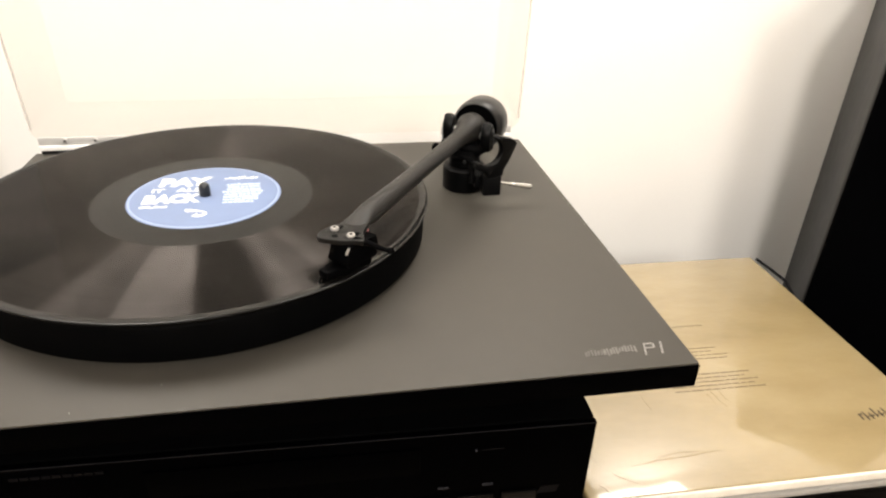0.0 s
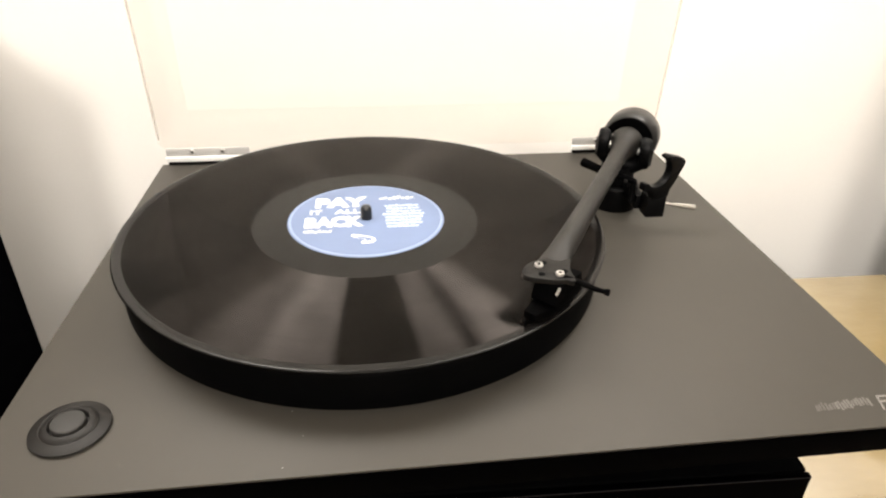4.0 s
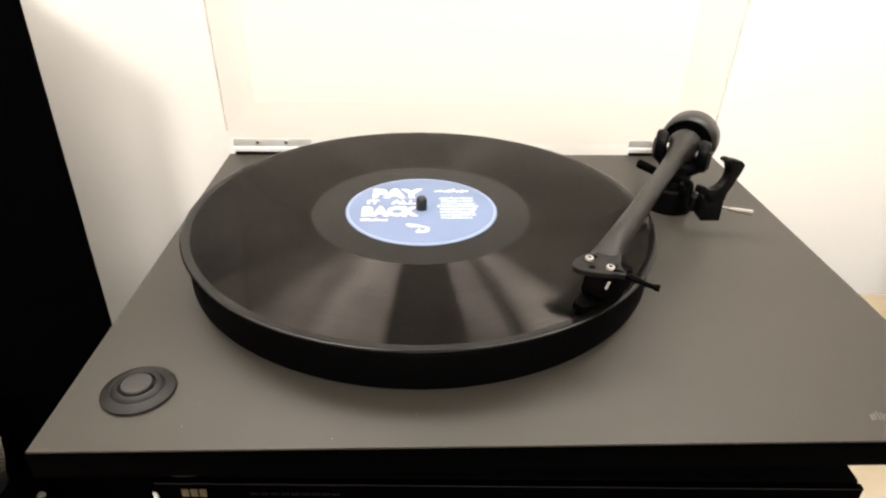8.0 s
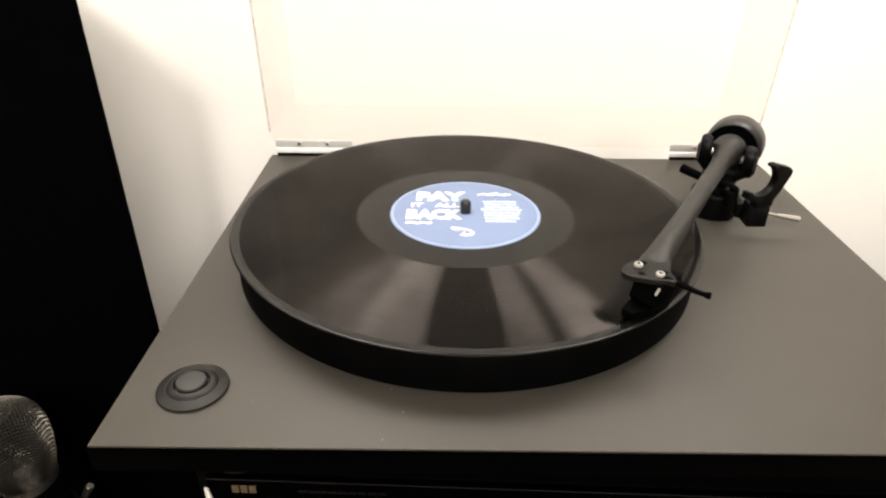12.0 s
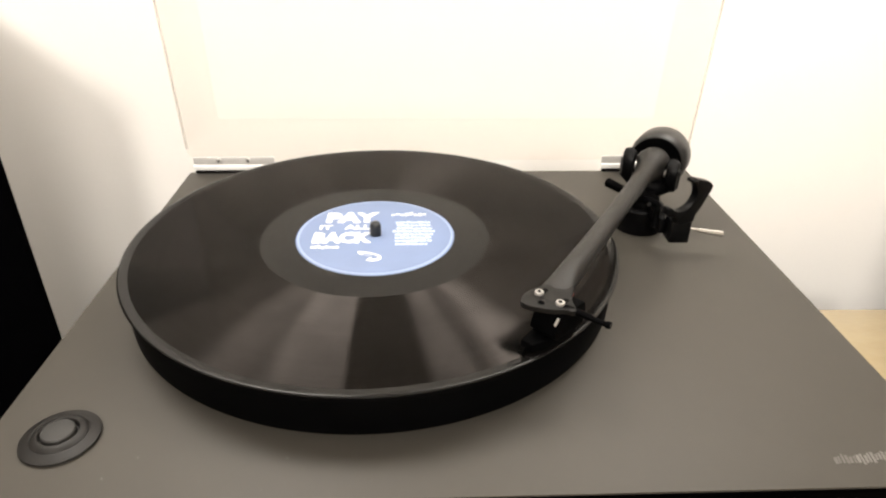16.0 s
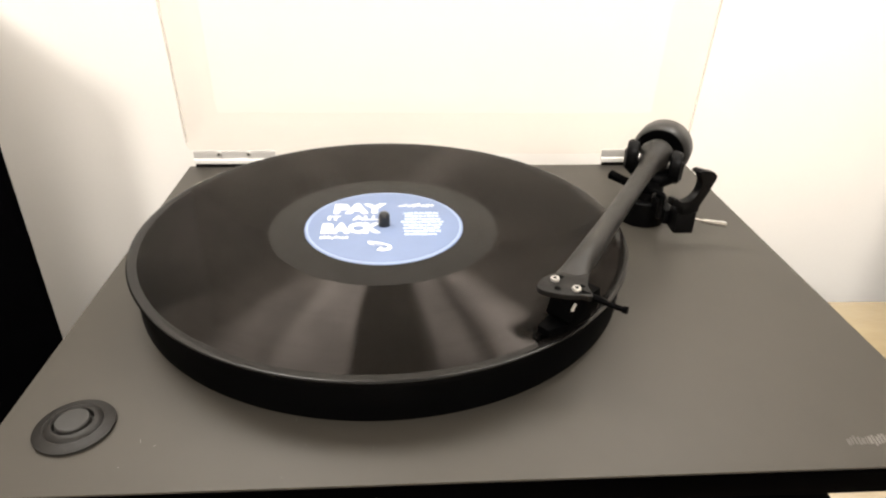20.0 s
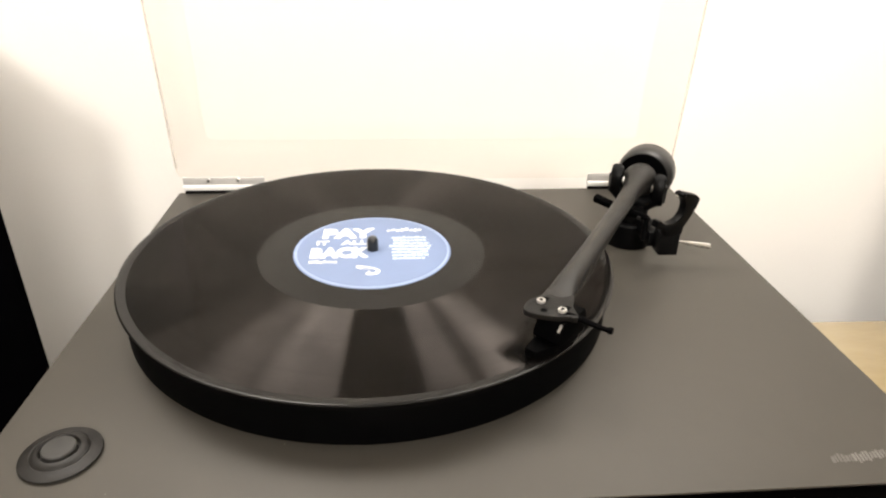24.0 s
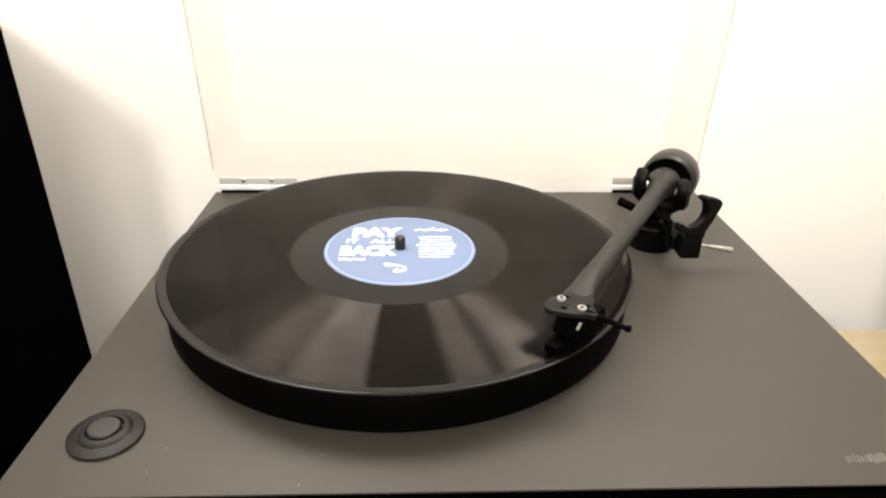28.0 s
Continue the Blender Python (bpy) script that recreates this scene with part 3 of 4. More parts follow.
shell = part("headshell", slab(plate, 0.8502, 0.8532, shell_m, 0.0004), ARM_PAINT_SHADED, player, "flat satin black headshell")
tip = Vector((0.2886, 0.0520, 0.8502))
root = Vector((0.2690, 0.0648, 0.8517))
part("finger_lift", tube([root, root.lerp(tip, 0.35) + Vector((0.0006, 0.0011, 0)), root.lerp(tip, 0.70) + Vector((0.0002, 0.0004, -0.0004)), tip.lerp(root, 0.12), tip.lerp(root, 0.08), tip + Vector((0, 0, 0.0003))], [0.0026, 0.0018, 0.0015, 0.0013, 0.0019, 0.0019], 14, 0.9), MATT_BLACK, shell, "slim black finger lift")
for x, y in ((0.2591, 0.0749), (0.2676, 0.0657)):
    part("screw", turned([(0.0010, 0.8534), (0.0022, 0.8534), (0.0023, 0.8543), (0.0020, 0.8549), (0.0011, 0.8549), (0.0010, 0.8541), (0, 0.8541)], 24, (x, y, 0)), STEEL_BRIGHT, shell, "bright cartridge screw")
    part("socket", turned([(0, 0.85415), (0.0010, 0.85415), (0.0010, 0.8550), (0, 0.8550)], 14, (x, y, 0)), MATT_BLACK, shell)
    part("slot", slab([(-0.0013, -0.0005), (0.0013, -0.0005), (0.0013, 0.0062), (-0.0013, 0.0062)], 0.85322, 0.85335, Matrix.Translation((x, y, 0)) @ Matrix(((hx.x, -hy.x, 0, 0), (hx.y, -hy.y, 0, 0), (0, 0, 1, 0), (0, 0, 0, 1)))), MATT_BLACK, shell)
part("hole", moved(turned([(0, 0.85325), (0.0017, 0.85325), (0.0017, 0.85335), (0, 0.85335)], 20), shell_m @ Matrix.Translation((-0.0010, -0.0052, 0))), MATT_BLACK, shell)
# cartridge
side = Matrix(((0, 0, 1, 0), (1, 0, 0, 0), (0, 1, 0, 0), (0, 0, 0, 1)))
cart = part("cartridge", slab([(-0.0045, 0.8501), (0.0150, 0.8501), (0.0165, 0.8440), (0.0150, 0.8372), (-0.0060, 0.8372), (-0.0085, 0.8400)], -0.0042, 0.0108, shell_m @ side, 0.0006), MATT_BLACK, player, "black moving magnet cartridge")
nose = slab([(-0.0022, -0.0170), (0.0044, -0.0170), (0.0080, -0.0060), (0.0095, 0.0120), (-0.0036, 0.0120), (-0.0040, -0.0060)], 0.8326, 0.8372, shell_m, 0.0006)
part("stylus_guard", nose, MATT_BLACK, cart)
part("cantilever", rod(shell_m @ Vector((0, -0.0150, 0.8352)), shell_m @ Vector((0, -0.0190, 0.8310)), 0.0004, segs=8), MATT_BLACK, cart, "fine dark cantilever")
part("lead_tag", rod((0.2756, 0.0631, 0.8491), (0.2786, 0.0661, 0.8491), 0.0008, segs=10), RED_PLASTIC, cart, "red lead tag")
part("mount_post", rod((0.2644, 0.0583, 0.8462), (0.2660, 0.0590, 0.8498), 0.0007, segs=14), STEEL_BRIGHT, cart, "bright mounting post")
for i, (mat, k) in enumerate(((RED_PLASTIC, 0.0045), (STEEL_BRIGHT, 0.0015), (MATT_BLACK, -0.0015), (MATT_BLACK, -0.0045))):
    a = shell_m @ Vector((k, 0.0085, 0.8465))
    part("lead_wire", tube([a, a + Vector((0.003, 0.0045, 0.0008)), a + Vector((0.005, 0.0095, 0.0022))], [0.0006, 0.0006, 0.0006], 8), mat, cart, "red lead wire" if mat is RED_PLASTIC else "")

# ---- hinges and clear lid
lid = thing("dust_cover", (PW / 2, 0.364, H), "open clear acrylic dust cover hinged on the record player", "dust cover")
LX0, LX1, LY, LB, LZ = -0.0020, 0.4475, 0.3635, 0.0690, H + 0.009
LH, TH = 0.350, 0.003
lid_lean = Matrix.Translation((0, LY, LZ)) @ Matrix.Rotation(radians(4.5), 4, "X") @ Matrix.Translation((0, -LY, -LZ))


def rounded_frame(bm, y, inset, radius, steps=6):
    """One ring of the moulded cover: a rounded rectangle lying upright at depth y."""
    x0, x1, z0, z1 = LX0 + inset, LX1 - inset, LZ + inset, LZ + LH - inset
    ring = []
    for cx, cz, start in ((x1 - radius, z1 - radius, 0), (x0 + radius, z1 - radius, 90), (x0 + radius, z0 + radius, 180), (x1 - radius, z0 + radius, 270)):
        for k in range(steps + 1):
            a = radians(start + 90 * k / steps)
            ring.append(bm.verts.new((cx + radius * math.cos(a), y, cz + radius * math.sin(a))))
    return ring


def moulded_cover(which, fold=0.013):
    """A shallow tray of clear sheet, open to the front: its walls, the rounded fold round its back, or its flat face."""
    small = fold - TH
    bm = bmesh.new()

    def bend(radius, inset):
        rings = []
        for k in range(9):
            a = radians(90 * k / 8)
            d = radius * 0.92 * (1 - math.cos(a))
            rings.append(rounded_frame(bm, LY + LB - fold + radius * math.sin(a), inset + d, radius - d))
        return rings

    def strip(rings):
        for p, q in zip(rings, rings[1:]):
            n = len(p)
            for i in range(n):
                bm.faces.new((p[i], p[(i + 1) % n], q[(i + 1) % n], q[i]))

    if which == "wall":
        back = LY + LB - fold
        strip([rounded_frame(bm, back, 0.0, fold), rounded_frame(bm, LY, 0.0, fold), rounded_frame(bm, LY, TH, small), rounded_frame(bm, back, TH, small)])
    elif which == "fold":
        strip(bend(fold, 0.0))
        strip(bend(small, TH))
    else:
        bm.faces.new(bend(fold, 0.0)[-1])
        bm.faces.new(bend(small, TH)[-1])
        bmesh.ops.delete(bm, geom=[v for v in bm.verts if not v.link_faces], context="VERTS")
    return moved(bm, lid_lean)


for name, which, mat, label in (("back_sheet", "face", ACRYLIC, "clear flat sheet"), ("rounded_fold", "fold", ACRYLIC_FOLD_SHADED, "rounded fold of the clear cover"), ("side_wall", "wall", ACRYLIC_SIDE, "clear low wall round the cover")):
    part(name, moulded_cover(which), mat, lid, label, smooth=50).visible_shadow = False
for x in (LX0 + 0.0006, LX1 - 0.0024):
    part("side_rim", moved(box(x, LY - 0.0012, LZ + 0.012, x + 0.0018, LY - 0.0002, LZ + LH - 0.012, 0.0003), lid_lean), ACRYLIC_EDGE, lid, "polished edge of the clear cover")
part("cross_rim", moved(box(LX0 + 0.012, LY - 0.0012, LZ + LH - 0.0024, LX1 - 0.012, LY - 0.0002, LZ + LH - 0.0006, 0.0003), lid_lean), ACRYLIC_EDGE, lid, "polished edge of the clear cover")
for hx0, hx1 in ((0.0045, 0.0750), (0.3675, 0.4380)):
    leaf = part("hinge", box(hx0, 0.3580, H + 0.0076, hx1, 0.3595, H + 0.0146, 0.0003), ALUMINIUM, player, "brushed aluminium lid hinge")
    part("hinge_leaf", box(hx0, 0.3560, H + 0.0032, hx1, 0.3596, H + 0.0074, 0.0004), HINGE_WHITE, leaf, "bright lower hinge leaf")
    part("hinge_pad", box(hx0 + 0.001, 0.3566, H + 0.0001, hx1 - 0.001, 0.3598, H + 0.0031, 0.0003), RUBBER, leaf)
    for sx in (0.0261, 0.0516):
        x = hx0 + sx - 0.0040
        part("hinge_screw", rod((x, 0.3582, H + 0.0116), (x, 0.3568, H + 0.0116), 0.0024, 0.0021, 16, 0.0004), STEEL_BRIGHT, leaf, "small bright hinge screw")
        part("screw_recess", rod((x, 0.35685, H + 0.0116), (x, 0.3567, H + 0.0116), 0.0009, 0.0009, 10, 0.00002), MATT_BLACK, leaf)

# ---------------------------------------------------------------- the record
record = thing("vinyl_record", (CX, CY, PTOP), "black long-playing record with a blue paper label on the platter", "record")
Z = RZ


part("disc_body", turned([(0.0037, PTOP + 0.0003), (0.1495, PTOP + 0.0003), (0.1508, Z - 0.0012), (0.1511, Z - 0.0005), (0.1507, Z - 0.0001), (0.1500, Z + 0.0001), (0.1490, Z + 0.00010), (0.1480, Z + 0.00002), (0.1468, Z - 0.00014), (0.1459, Z - 0.00028), (0.1454, Z - 0.00033), (0.1452, Z - 0.0006), (0.0037, Z - 0.0006)], 200, (CX, CY, 0)), VINYL_EDGE, record, "smooth raised rim")
part("playing_surface", turned([(0.0718, Z - 0.0003), (0.1000, Z - 0.0003), (0.1300, Z - 0.0003), (0.1454, Z - 0.0003), (0.1455, Z - 0.0007)], 220, (CX, CY, 0)), VINYL, record, "finely grooved playing surface")
part("run_out", turned([(0.0500, Z - 0.0006), (0.0502, Z - 0.0002), (0.0530, Z - 0.0002), (0.0560, Z - 0.0003), (0.0718, Z - 0.0003)], 200, (CX, CY, 0)), VINYL_PLAIN, record, "smooth run-out area")
paper = part("paper_label", turned([(0.0037, Z - 0.0006), (0.0037, Z), (0.0495, Z), (0.0500, Z - 0.0003), (0.0500, Z - 0.0006)], 120, (CX, CY, 0)), LABEL_BLUE, record, "blue printed paper label")
part("label_border", turned([(0.0478, Z + 0.00002), (0.0478, Z + 0.00008), (0.0490, Z + 0.00008), (0.0490, Z + 0.00002)], 120, (CX, CY, 0)), LABEL_RIM, paper)


def lettering(text, x, y, height, width, bold):
    """Built-in font as a thin mesh of given height and width, its lower left at x, y."""
    cu = bpy.data.curves.new("lettering", "FONT")
    cu.body, cu.size, cu.offset, cu.resolution_u, cu.extrude = text, 1.0, bold, 3, 0.02
    tmp = new("lettering", cu)
    bpy.context.view_layer.update()
    me = bpy.data.meshes.new_from_object(tmp.evaluated_get(bpy.context.evaluated_depsgraph_get()))
    bpy.data.objects.remove(tmp)
    bm = bmesh.new()
    bm.from_mesh(me)
    bpy.data.meshes.remove(me)
    lo = [min(v.co[i] for v in bm.verts) for i in (0, 1)]
    hi = [max(v.co[i] for v in bm.verts) for i in (0, 1)]
    for v in bm.verts:
        # hand-cut look: the strokes wander a little
        a, b = (v.co.x - lo[0]) * 4.1, (v.co.y - lo[1]) * 6.3
        v.co.x += 0.012 * math.sin(b + a * 1.7 + len(text))
        v.co.y += 0.016 * math.sin(a * 1.3 + 0.8 * b)
        v.co = Vector((CX + x + (v.co.x - lo[0]) / (hi[0] - lo[0]) * width, CY + y + (v.co.y - lo[1]) / (hi[1] - lo[1]) * height, Z + 0.00008 + (0.00006 if v.co.z > 0 else 0)))
    return bm


part("lettering", lettering("PAY", -0.0335, 0.0165, 0.0150, 0.0345, 0.060), PRINT_WHITE, paper, "white printed word", smooth=0)
part("lettering", lettering("IT   ALL", -0.0365, 0.0070, 0.0060, 0.0330, 0.035), PRINT_WHITE, paper, "white printed words", smooth=0)
part("lettering", lettering("BACK", -0.0390, -0.0115, 0.0145, 0.0370, 0.060), PRINT_WHITE, paper, "white printed word", smooth=0)


def bar(x, y, w, h, s=0.0):
    return slab([(CX + x, CY + y), (CX + x + w, CY + y), (CX + x + w + s, CY + y + h), (CX + x + s, CY + y + h)], Z + 0.00006, Z + 0.00012)


rng = random.Random(5)
part("small_print", joined(*[bar(-0.0390 + 0.0022 * i, -0.0180 + rng.uniform(-0.0006, 0.0006), 0.0017, rng.uniform(0.0018, 0.0032)) for i in range(8)]), PRINT_WHITE, paper, smooth=0)
part("small_print", joined(*[bar(0.0090 + 0.0030 * i, 0.0265 + 0.0008 * math.sin(i * 1.9), 0.0023, rng.uniform(0.0018, 0.0045), 0.0006) for i in range(8)]), PRINT_WHITE, paper, smooth=0)
for row in range(8):
    y = 0.0150 - row * 0.0042
    x = 0.0105 + rng.uniform(0, 0.003)
    bars = []
    while x < 0.037 - abs(row - 3.5) * 0.0014:
        w = rng.uniform(0.0015, 0.0045)
        bars.append(bar(x, y, w, rng.uniform(0.0018, 0.0030)))
        x += w + 0.0005
    part("print_line", joined(*bars), PRINT_PALE, paper, smooth=0)
emblem = round_points([(-0.0105, -0.0215), (-0.0050, -0.0225), (0.0000, -0.0245), (0.0050, -0.0275), (0.0048, -0.0325), (-0.0010, -0.0345), (-0.0050, -0.0325), (0.0000, -0.0300), (-0.0030, -0.0268), (-0.0085, -0.0262)], 2)
inner = [(x * 0.62 - 0.0004, -0.0278 + (y + 0.0278) * 0.55) for x, y in emblem]
strokes = []
for i in range(len(emblem)):
    j = (i + 1) % len(emblem)
    strokes.append(slab([(CX + x, CY + y) for x, y in (emblem[i], emblem[j], inner[j], inner[i])], Z + 0.00006, Z + 0.00012))
part("emblem", joined(*strokes), PRINT_WHITE, paper, "small white printed emblem", smooth=0)

# ---------------------------------------------------------------- stereo units under the player
AT = 0.7495
unit_turn = Matrix.Translation((0.404, 0.0185, 0)) @ Matrix.Rotation(radians(-1.75), 4, "Z") @ Matrix.Translation((-0.404, -0.0185, 0))


def unit_part(name, bm, mat, root, label="", smooth=35):
    return part(name, moved(bm, unit_turn), mat, root, label, smooth)


deck = thing("disc_player_unit", (0.22, 0.18, 0.628), "black stereo disc player with faint grey lettering", "stereo unit")
unit_part("cover", box(0.0355, 0.021, 0.636, 0.4035, 0.335, AT, 0.0012), MATT_BLACK, deck, "black metal cover")
panel = unit_part("front_panel", box(0.035, 0.0165, 0.636, 0.404, 0.0205, AT - 0.0006, 0.0010), PANEL_BLACK, deck, "glossy black front panel")
# Thin lighter strip that stands in for the highlight along the top edge.
unit_part("edge_highlight", box(0.0355, 0.0160, AT - 0.0013, 0.4035, 0.01645, AT - 0.0007), EDGE_HIGHLIGHT_GREY, deck, "thin grey line imitating a highlight along the panel's top edge", smooth=0)
unit_part("tray_door", box(0.150, 0.0152, AT - 0.030, 0.300, 0.0164, AT - 0.010, 0.0004), PANEL_BLACK, deck)
for i in range(3):
    unit_part("badge", box(0.0487 + i * 0.0046, 0.0158, AT - 0.0105, 0.0525 + i * 0.0046, 0.0164, AT - 0.0050, 0.0002), GOLD_INK, panel, "gold maker's badge")
for i in range(9):
    unit_part("small_print", box(0.0840 + i * 0.0053, 0.0160, AT - 0.0090, 0.0882 + i * 0.0053, 0.01645, AT - 0.0070), PANEL_INK, panel, smooth=0)
unit_part("indicator", box(0.3320, 0.0160, AT - 0.0160, 0.3334, 0.01645, AT - 0.0146), DIM_INK, panel, smooth=0)
unit_part("small_print", box(0.3360, 0.0160, AT - 0.0158, 0.3490, 0.01645, AT - 0.0148), PANEL_INK, panel, smooth=0)
for x, z in ((0.311, 0.7045), (0.338, 0.7045)):
    for i in range(4):
        unit_part("small_print", box(x + i * 0.0017, 0.0160, z, x + i * 0.0017 + 0.0012, 0.01645, z + 0.0016), DIM_INK, panel, smooth=0)
for x in (0.296, 0.323, 0.350):
    unit_part("key", box(x, 0.0145, 0.690, x + 0.022, 0.0164, 0.698, 0.0006), BLACK_PLASTIC, panel)
unit_part("disc_mark", slab([(0.3726, 0.6935), (0.3850, 0.6935), (0.3865, 0.6995), (0.3750, 0.6995)], 0, 0.0004, Matrix.Translation((0, 0.01645, 0)) @ Matrix.Rotation(radians(90), 4, "X")), PANEL_INK, panel, smooth=0)
for fx in (0.06, 0.38):
    for fy in (0.05, 0.30):
        unit_part("foot", turned([(0, 0), (0.014, 0), (0.016, 0.0075), (0, 0.0075)], 20, (fx, fy, 0.628)), RUBBER, deck)

amp = thing("amplifier_unit", (0.22, 0.18, BENCH), "black stereo amplifier standing on the bench", "stereo unit")
unit_part("cover", box(0.0355, 0.022, BENCH + 0.009, 0.4035, 0.335, 0.6275, 0.0012), MATT_BLACK, amp)
unit_part("front_panel", box(0.035, 0.0170, BENCH + 0.009, 0.404, 0.0215, 0.627, 0.0010), PANEL_BLACK, amp)
unit_part("volume_knob", rod((0.345, 0.0168, 0.560), (0.345, -0.002, 0.560), 0.019, 0.018, 40), BLACK_PLASTIC, amp)
for fx in (0.06, 0.38):
    for fy in (0.05, 0.30):
        unit_part("foot", turned([(0, 0), (0.014, 0), (0.016, 0.0085), (0, 0.0085)], 20, (fx, fy, BENCH)), RUBBER, amp)

# an unidentified narrow white piece standing up beside the disc player
whole("white_sliver", moved(slab([(0.0, 0.005), (0.0050, 0.005), (0.0052, 0.105), (0.0030, 0.119), (0.0012, 0.120)], 0, 0.0012, Matrix.Rotation(radians(90), 4, "X")), Matrix.Translation((0.0334, 0.0270, 0.623)) ), PRINT_WHITE, (0.032, 0.027, 0.628), "narrow white unidentified piece beside the disc player", "tag", smooth=0)

# ---------------------------------------------------------------- record sleeves on a black case
SX0, SX1, SY0, SY1, SZ = 0.4270, 0.7410, 0.0375, 0.3520, 0.6500
under = thing("record_sleeve", (0.586, 0.199, SZ - 0.0142), "pale grey card sleeve lying under the gold one", "record sleeve")
part("board", box(SX0 + 0.012, SY0 - 0.0035, SZ - 0.0140, SX1 - 0.001, SY1 - 0.020, SZ - 0.0084, 0.0012), UNDER_CARD, under)
case = thing("storage_case", (0.586, 0.199, BENCH), "black storage case under a record sleeve", "case")
part("shell", box(SX0 - 0.006, SY0 + 0.004, BENCH, SX1 - 0.004, SY1 - 0.004, SZ - 0.0275, 0.003), BENCH_BLACK, case)
part("lid", box(SX0 - 0.007, SY0 + 0.003, SZ - 0.0272, SX1 - 0.003, SY1 - 0.003, SZ - 0.0144, 0.002), BENCH_BLACK, case)
sleeve = thing("record_sleeve", (0.586, 0.199, SZ - 0.008), "gold record sleeve in shrink film with fine brown print", "record sleeve")
bm = box(SX0, SY0, SZ - 0.0080, SX1, SY1, SZ, 0.0022, 3)
part("board", bm, SLEEVE_GOLD, sleeve, "gold printed card in clear film")
part("spine_edge", box(SX0 + 0.002, SY0 - 0.0018, SZ - 0.0075, SX1 - 0.002, SY0 + 0.0008, SZ - 0.0002, 0.0009), SLEEVE_SIDE, sleeve, "pale card edge")


def print_on(x, y, w, h, s=0.0, t=0.0002, z=SZ):
    return slab([(x, y), (x + w, y + s), (x + w, y + s + h), (x, y + h)], z + 0.00005, z + t)


rng = random.Random(11)
for row, (x0, x1, y) in enumerate(((0.5600, 0.6120, 0.2270), (0.5480, 0.6080, 0.1925), (0.5480, 0.6000, 0.1875), (0.5480, 0.6140, 0.1825), (0.5480, 0.6110, 0.1775),
                                   (0.5400, 0.6200, 0.1570), (0.5400, 0.6120, 0.1520), (0.5400, 0.6230, 0.1470), (0.5400, 0.6170, 0.1420), (0.5400, 0.6240, 0.1370))):
    bars, x = [], x0
    while x < x1:
        w = min(rng.uniform(0.004, 0.014), x1 - x)
        bars.append(print_on(x, y, max(w, 0.002), 0.0010))
        x += w + 0.0014
    part("print_line", joined(*bars), BROWN_INK, sleeve, smooth=0)
bars = []
for i in range(7):
    x = 0.6790 + i * 0.0048
    bars.append(print_on(x, 0.0880 + rng.uniform(-0.002, 0.001), 0.0017, rng.uniform(0.006, 0.012)))
    bars.append(print_on(x, 0.0885 + rng.uniform(0, 0.005), 0.0040, 0.0016, 0.001))
part("title_script", joined(*bars), TITLE_INK, sleeve, "brown script title", smooth=0)

# creases in the film
rng = random.Random(23)
for (x, y, dx, dy, r) in ((0.452, 0.060, 0.020, -0.012, 0.0011), (0.446, 0.068, -0.010, 0.030, 0.0010), (0.440, 0.052, 0.006, -0.008, 0.0012), (0.470, 0.066, 0.075, 0.006, 0.0009), (0.492, 0.072, 0.040, 0.001, 0.0008),
                          (0.508, 0.138, 0.003, -0.022, 0.0006), (0.571, 0.140, 0.004, -0.026, 0.0006), (0.577, 0.139, 0.004, -0.020, 0.0005), (0.566, 0.136, 0.002, -0.018, 0.0005)):
    pts = [(x + dx * k / 6 + rng.uniform(-0.001, 0.001), y + dy * k / 6 + rng.uniform(-0.001, 0.001), SZ + 0.0001) for k in range(7)]
    part("film_crease", tube(pts, [r * w for w in (0.15, 0.6, 1.0, 0.8, 1.0, 0.6, 0.15)], 8, 0.45), SLEEVE_GOLD, sleeve, "crease in the clear film")

# the pile lies a little askew
askew = Matrix.Translation((SX1, SY1 - 0.004, 0)) @ Matrix.Rotation(radians(-1.0), 4, "Z") @ Matrix.Translation((-SX1, -SY1, 0))
for pile in (sleeve, under, case):
    pile.matrix_basis = askew @ pile.matrix_basis

# ---------------------------------------------------------------- loudspeakers
SH = 0.511


def loudspeaker(name, corner, turn, mirror, label):
    """A cabinet turned towards the listener; corner is its inner front edge."""
    m = Matrix.Translation((corner[0], corner[1], BENCH)) @ Matrix.Rotation(radians(turn), 4, "Z")
    s = -1 if mirror else 1
    root = thing(name, (corner[0], corner[1], BENCH), label, "loudspeaker", "pair of loudspeakers")
    x0, x1 = sorted((0.0, -0.205 * s))
    part("cabinet", moved(box(x0, 0.0, 0.0, x1, 0.212, SH, 0.004, 3), m), SPEAKER_SIDE, root, "black vinyl-covered cabinet")
    part("grille", moved(box(x0 + 0.001, -0.0140, 0.004, x1 - 0.001, -0.0006, SH - 0.003, 0.006, 4), m), GRILLE_CLOTH, root, "black cloth grille")
    part("top_cap", moved(box(x0 + 0.002, -0.013, SH - 0.0028, x1 - 0.002, 0.210, SH + 0.004, 0.003, 3), m), SPEAKER_BLACK, root, "black rounded top")
    part("port", moved(rod((x0 + 0.1, 0.2115, 0.35), (x0 + 0.1, 0.2130, 0.35), 0.025, segs=28), m), MATT_BLACK, root)
    return root


loudspeaker("loudspeaker", (-0.0894, 0.2520), 38, False, "tall black loudspeaker turned in beside the record player")
loudspeaker("loudspeaker", (0.7880, 0.3030), -35.4, True, "black loudspeaker turned in behind the record sleeve")

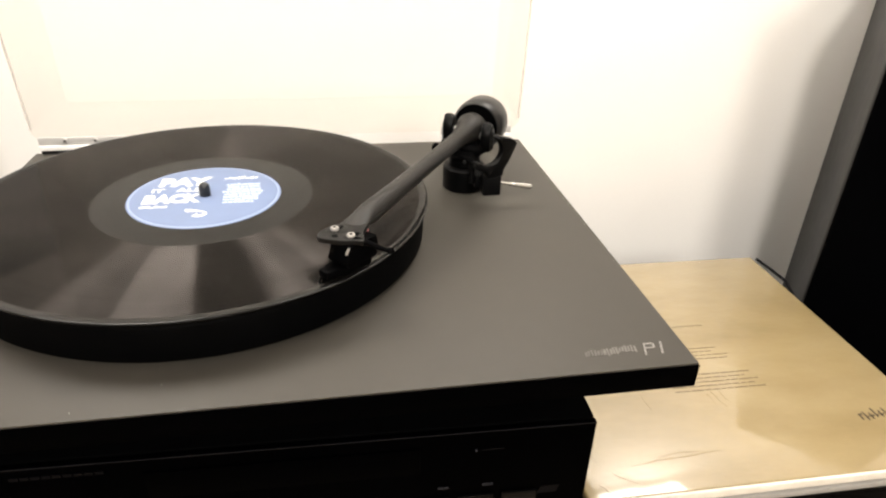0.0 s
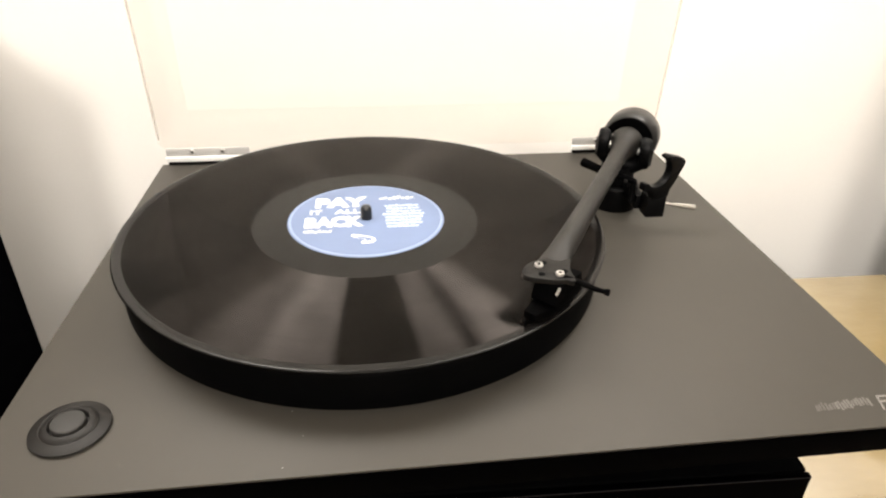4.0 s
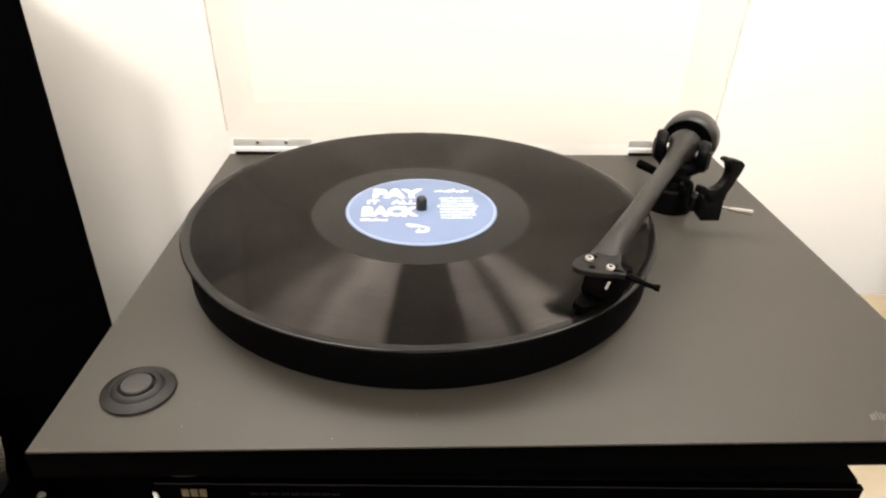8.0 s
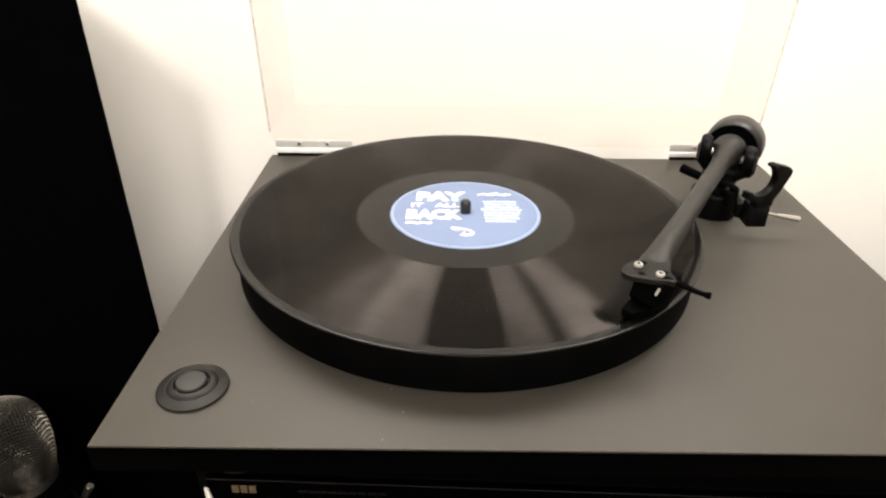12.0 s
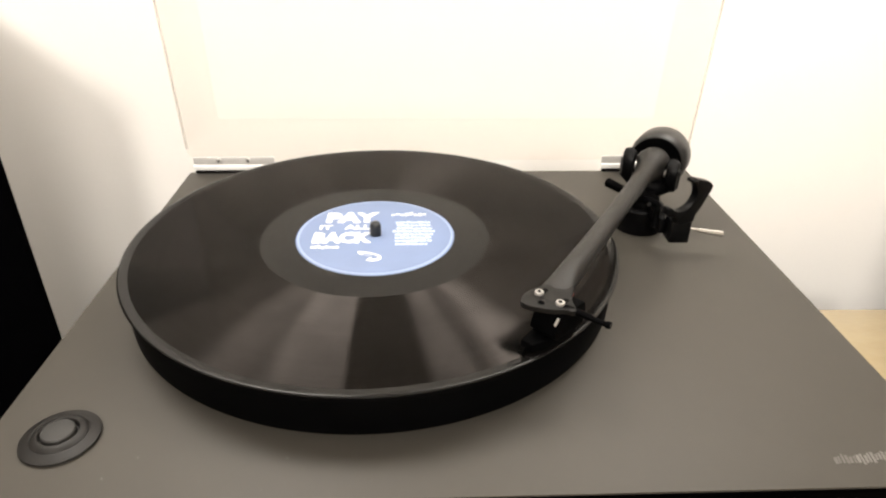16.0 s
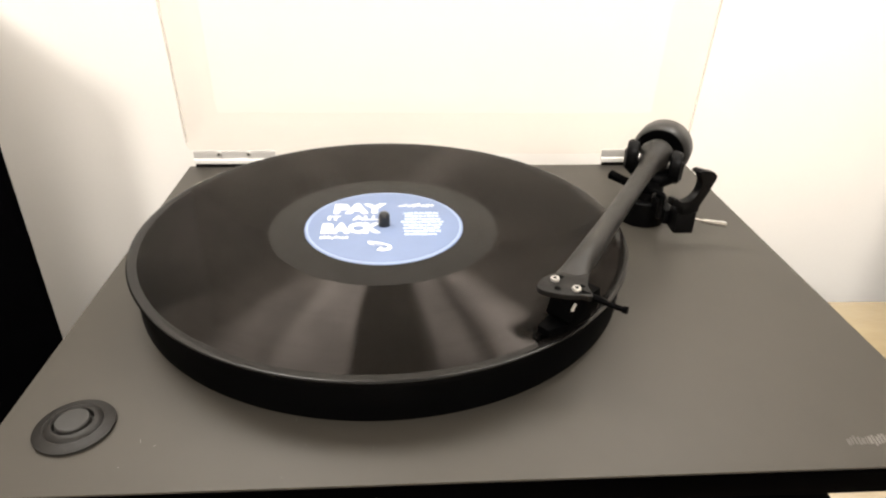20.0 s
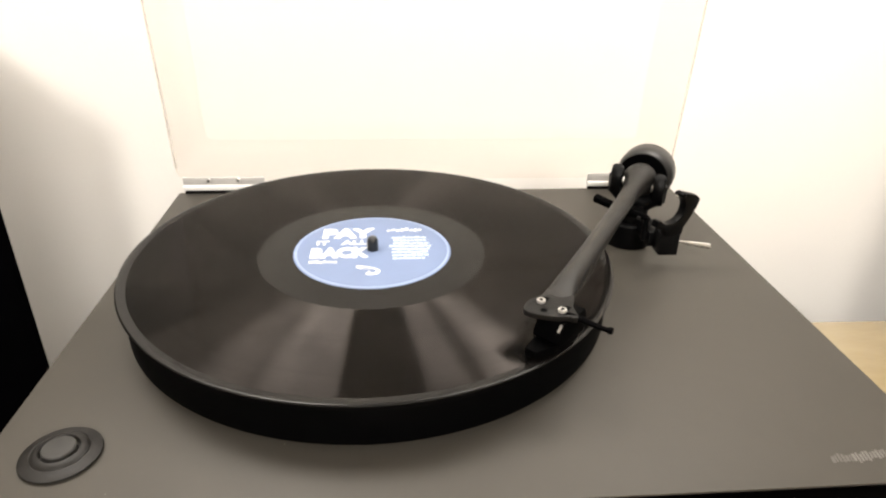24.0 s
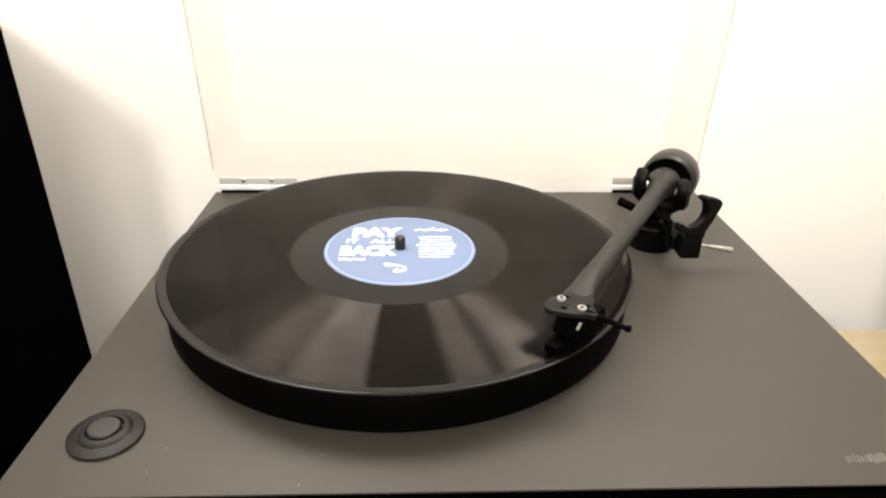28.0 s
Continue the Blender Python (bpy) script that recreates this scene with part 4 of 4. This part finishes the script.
# ---------------------------------------------------------------- microphone on a table stand
MC = Vector((-0.1396, 0.1118, 0.6842))
lean = Matrix.Rotation(radians(-11), 4, "Y")
AXIS = (lean @ Vector((0, 0, 1))).normalized()
GRIP = MC - AXIS * 0.082
stand = thing("microphone_stand", (-0.150, 0.085, BENCH), "short black table stand holding a microphone", "microphone stand")
part("base", turned([(0, 0), (0.048, 0), (0.050, 0.003), (0.047, 0.010), (0.018, 0.016), (0, 0.017)], 48, (-0.150, 0.085, BENCH)), MATT_BLACK, stand)
part("pole", rod((-0.150, 0.085, BENCH + 0.012), GRIP - AXIS * 0.004, 0.006), MATT_BLACK, stand)
part("clip", turned([(0.0140, -0.014), (0.0168, -0.014), (0.0180, 0.014), (0.0155, 0.014), (0.0140, -0.014)], 32, GRIP, lean), BLACK_PLASTIC, stand)
part("thumb_screw", rod((-0.131, 0.126, 0.580), (-0.107, 0.131, 0.620), 0.0018, 0.0030), MIC_WIRE, stand, "small metal thumb screw")
part("screw_arm", rod(GRIP, (-0.131, 0.126, 0.580), 0.0024), MATT_BLACK, stand)
mic = thing("microphone", tuple(MC - AXIS * 0.112), "silver mesh microphone pointing up from its stand", "microphone")
part("handle", turned([(0, 0), (0.0110, 0), (0.0122, 0.002), (0.0132, 0.040), (0.0166, 0.074), (0, 0.074)], 40, MC - AXIS * 0.112, lean), MATT_BLACK, mic, "black tapered handle")
part("collar", turned([(0.0155, 0), (0.0180, 0.001), (0.0185, 0.005), (0.0180, 0.0080), (0.0155, 0.0090)], 48, MC - AXIS * 0.040, lean), WEIGHT_MAT, mic, "dark metal collar ring")
ball = [(0.0178, -0.032), (0.0222, -0.022), (0.0264, -0.007), (0.0278, 0.004), (0.0270, 0.0125), (0.0240, 0.0195), (0.0184, 0.0250), (0.0098, 0.0284), (0.0, 0.0293)]
part("foam", turned([(r * 0.935, z * 0.935) for r, z in ball], 40, MC, lean), MIC_FOAM, mic)


ARC = [0.0]
for (r0, z0), (r1, z1) in zip(ball[::-1], ball[-2::-1]):
    ARC.append(ARC[-1] + math.hypot(r1 - r0, z1 - z0))


def at_ball(rho):
    """Radius and height of the ball's outline at a way rho from its top."""
    for i in range(len(ARC) - 1):
        if rho <= ARC[i + 1]:
            f = (rho - ARC[i]) / (ARC[i + 1] - ARC[i])
            (r0, z0), (r1, z1) = ball[-1 - i], ball[-2 - i]
            return r0 + (r1 - r0) * f, z0 + (z1 - z0) * f
    return ball[0]


def mesh_wires(sense):
    """Woven wire draped over the ball: one of the two families of wires."""
    verts, faces, gap, end = [], [], 0.0024, ARC[-1] - 0.0005
    n = int(end / gap)
    for i in range(-n, n + 1):
        u = i * gap + 0.0004
        half = math.sqrt(max(end * end - u * u, 0))
        steps = max(4, int(half * 2 / 0.0012))
        base, rows = len(verts), 0
        for q in range(steps + 1):
            w = -half + 2 * half * q / steps
            wave = 0.00042 * math.cos(math.pi * w / gap + math.pi * (i + (sense < 0)))
            for du, out in ((0.00050, -0.0002), (0.0, 0.00085), (-0.00050, -0.0002)):
                a, b = (u + du, w) if sense > 0 else (w, u + du)
                rho = math.hypot(a, b)
                r, z = at_ball(min(rho, end))
                r2, z2 = at_ball(min(rho + 0.0004, end + 0.0004))
                n = max(math.hypot(r2 - r, z2 - z), 1e-6)
                off = out + wave
                k = (r + off * (z - z2) / n) / max(rho, 1e-5)
                verts.append((a * k, b * k, z + off * (r2 - r) / n))
            rows += 1
        for q in range(rows - 1):
            for c in range(2):
                p = base + 3 * q + c
                faces.append((p, p + 1, p + 4, p + 3))
    me = bpy.data.meshes.new("wire")
    me.from_pydata(verts, [], faces)
    bm = bmesh.new()
    bm.from_mesh(me)
    bpy.data.meshes.remove(me)
    return moved(bm, Matrix.Translation(MC) @ lean @ Matrix.Rotation(radians(45), 4, "Z"))


for sense in (1, -1):
    tagged(part("mesh_wire", mesh_wires(sense), MIC_WIRE, mic, "silver woven wire"), kind="stuff")

# black cable running down behind the sleeve
whole("speaker_cable", tube([(0.752, 0.352, 0.644), (0.760, 0.335, 0.640), (0.772, 0.318, 0.632), (0.790, 0.300, 0.600), (0.800, 0.285, 0.52), (0.800, 0.26, BENCH + 0.004)], [0.0016] * 6, 12), RUBBER, (0.80, 0.26, BENCH), "thin black cable hanging beside the loudspeaker", "cable")
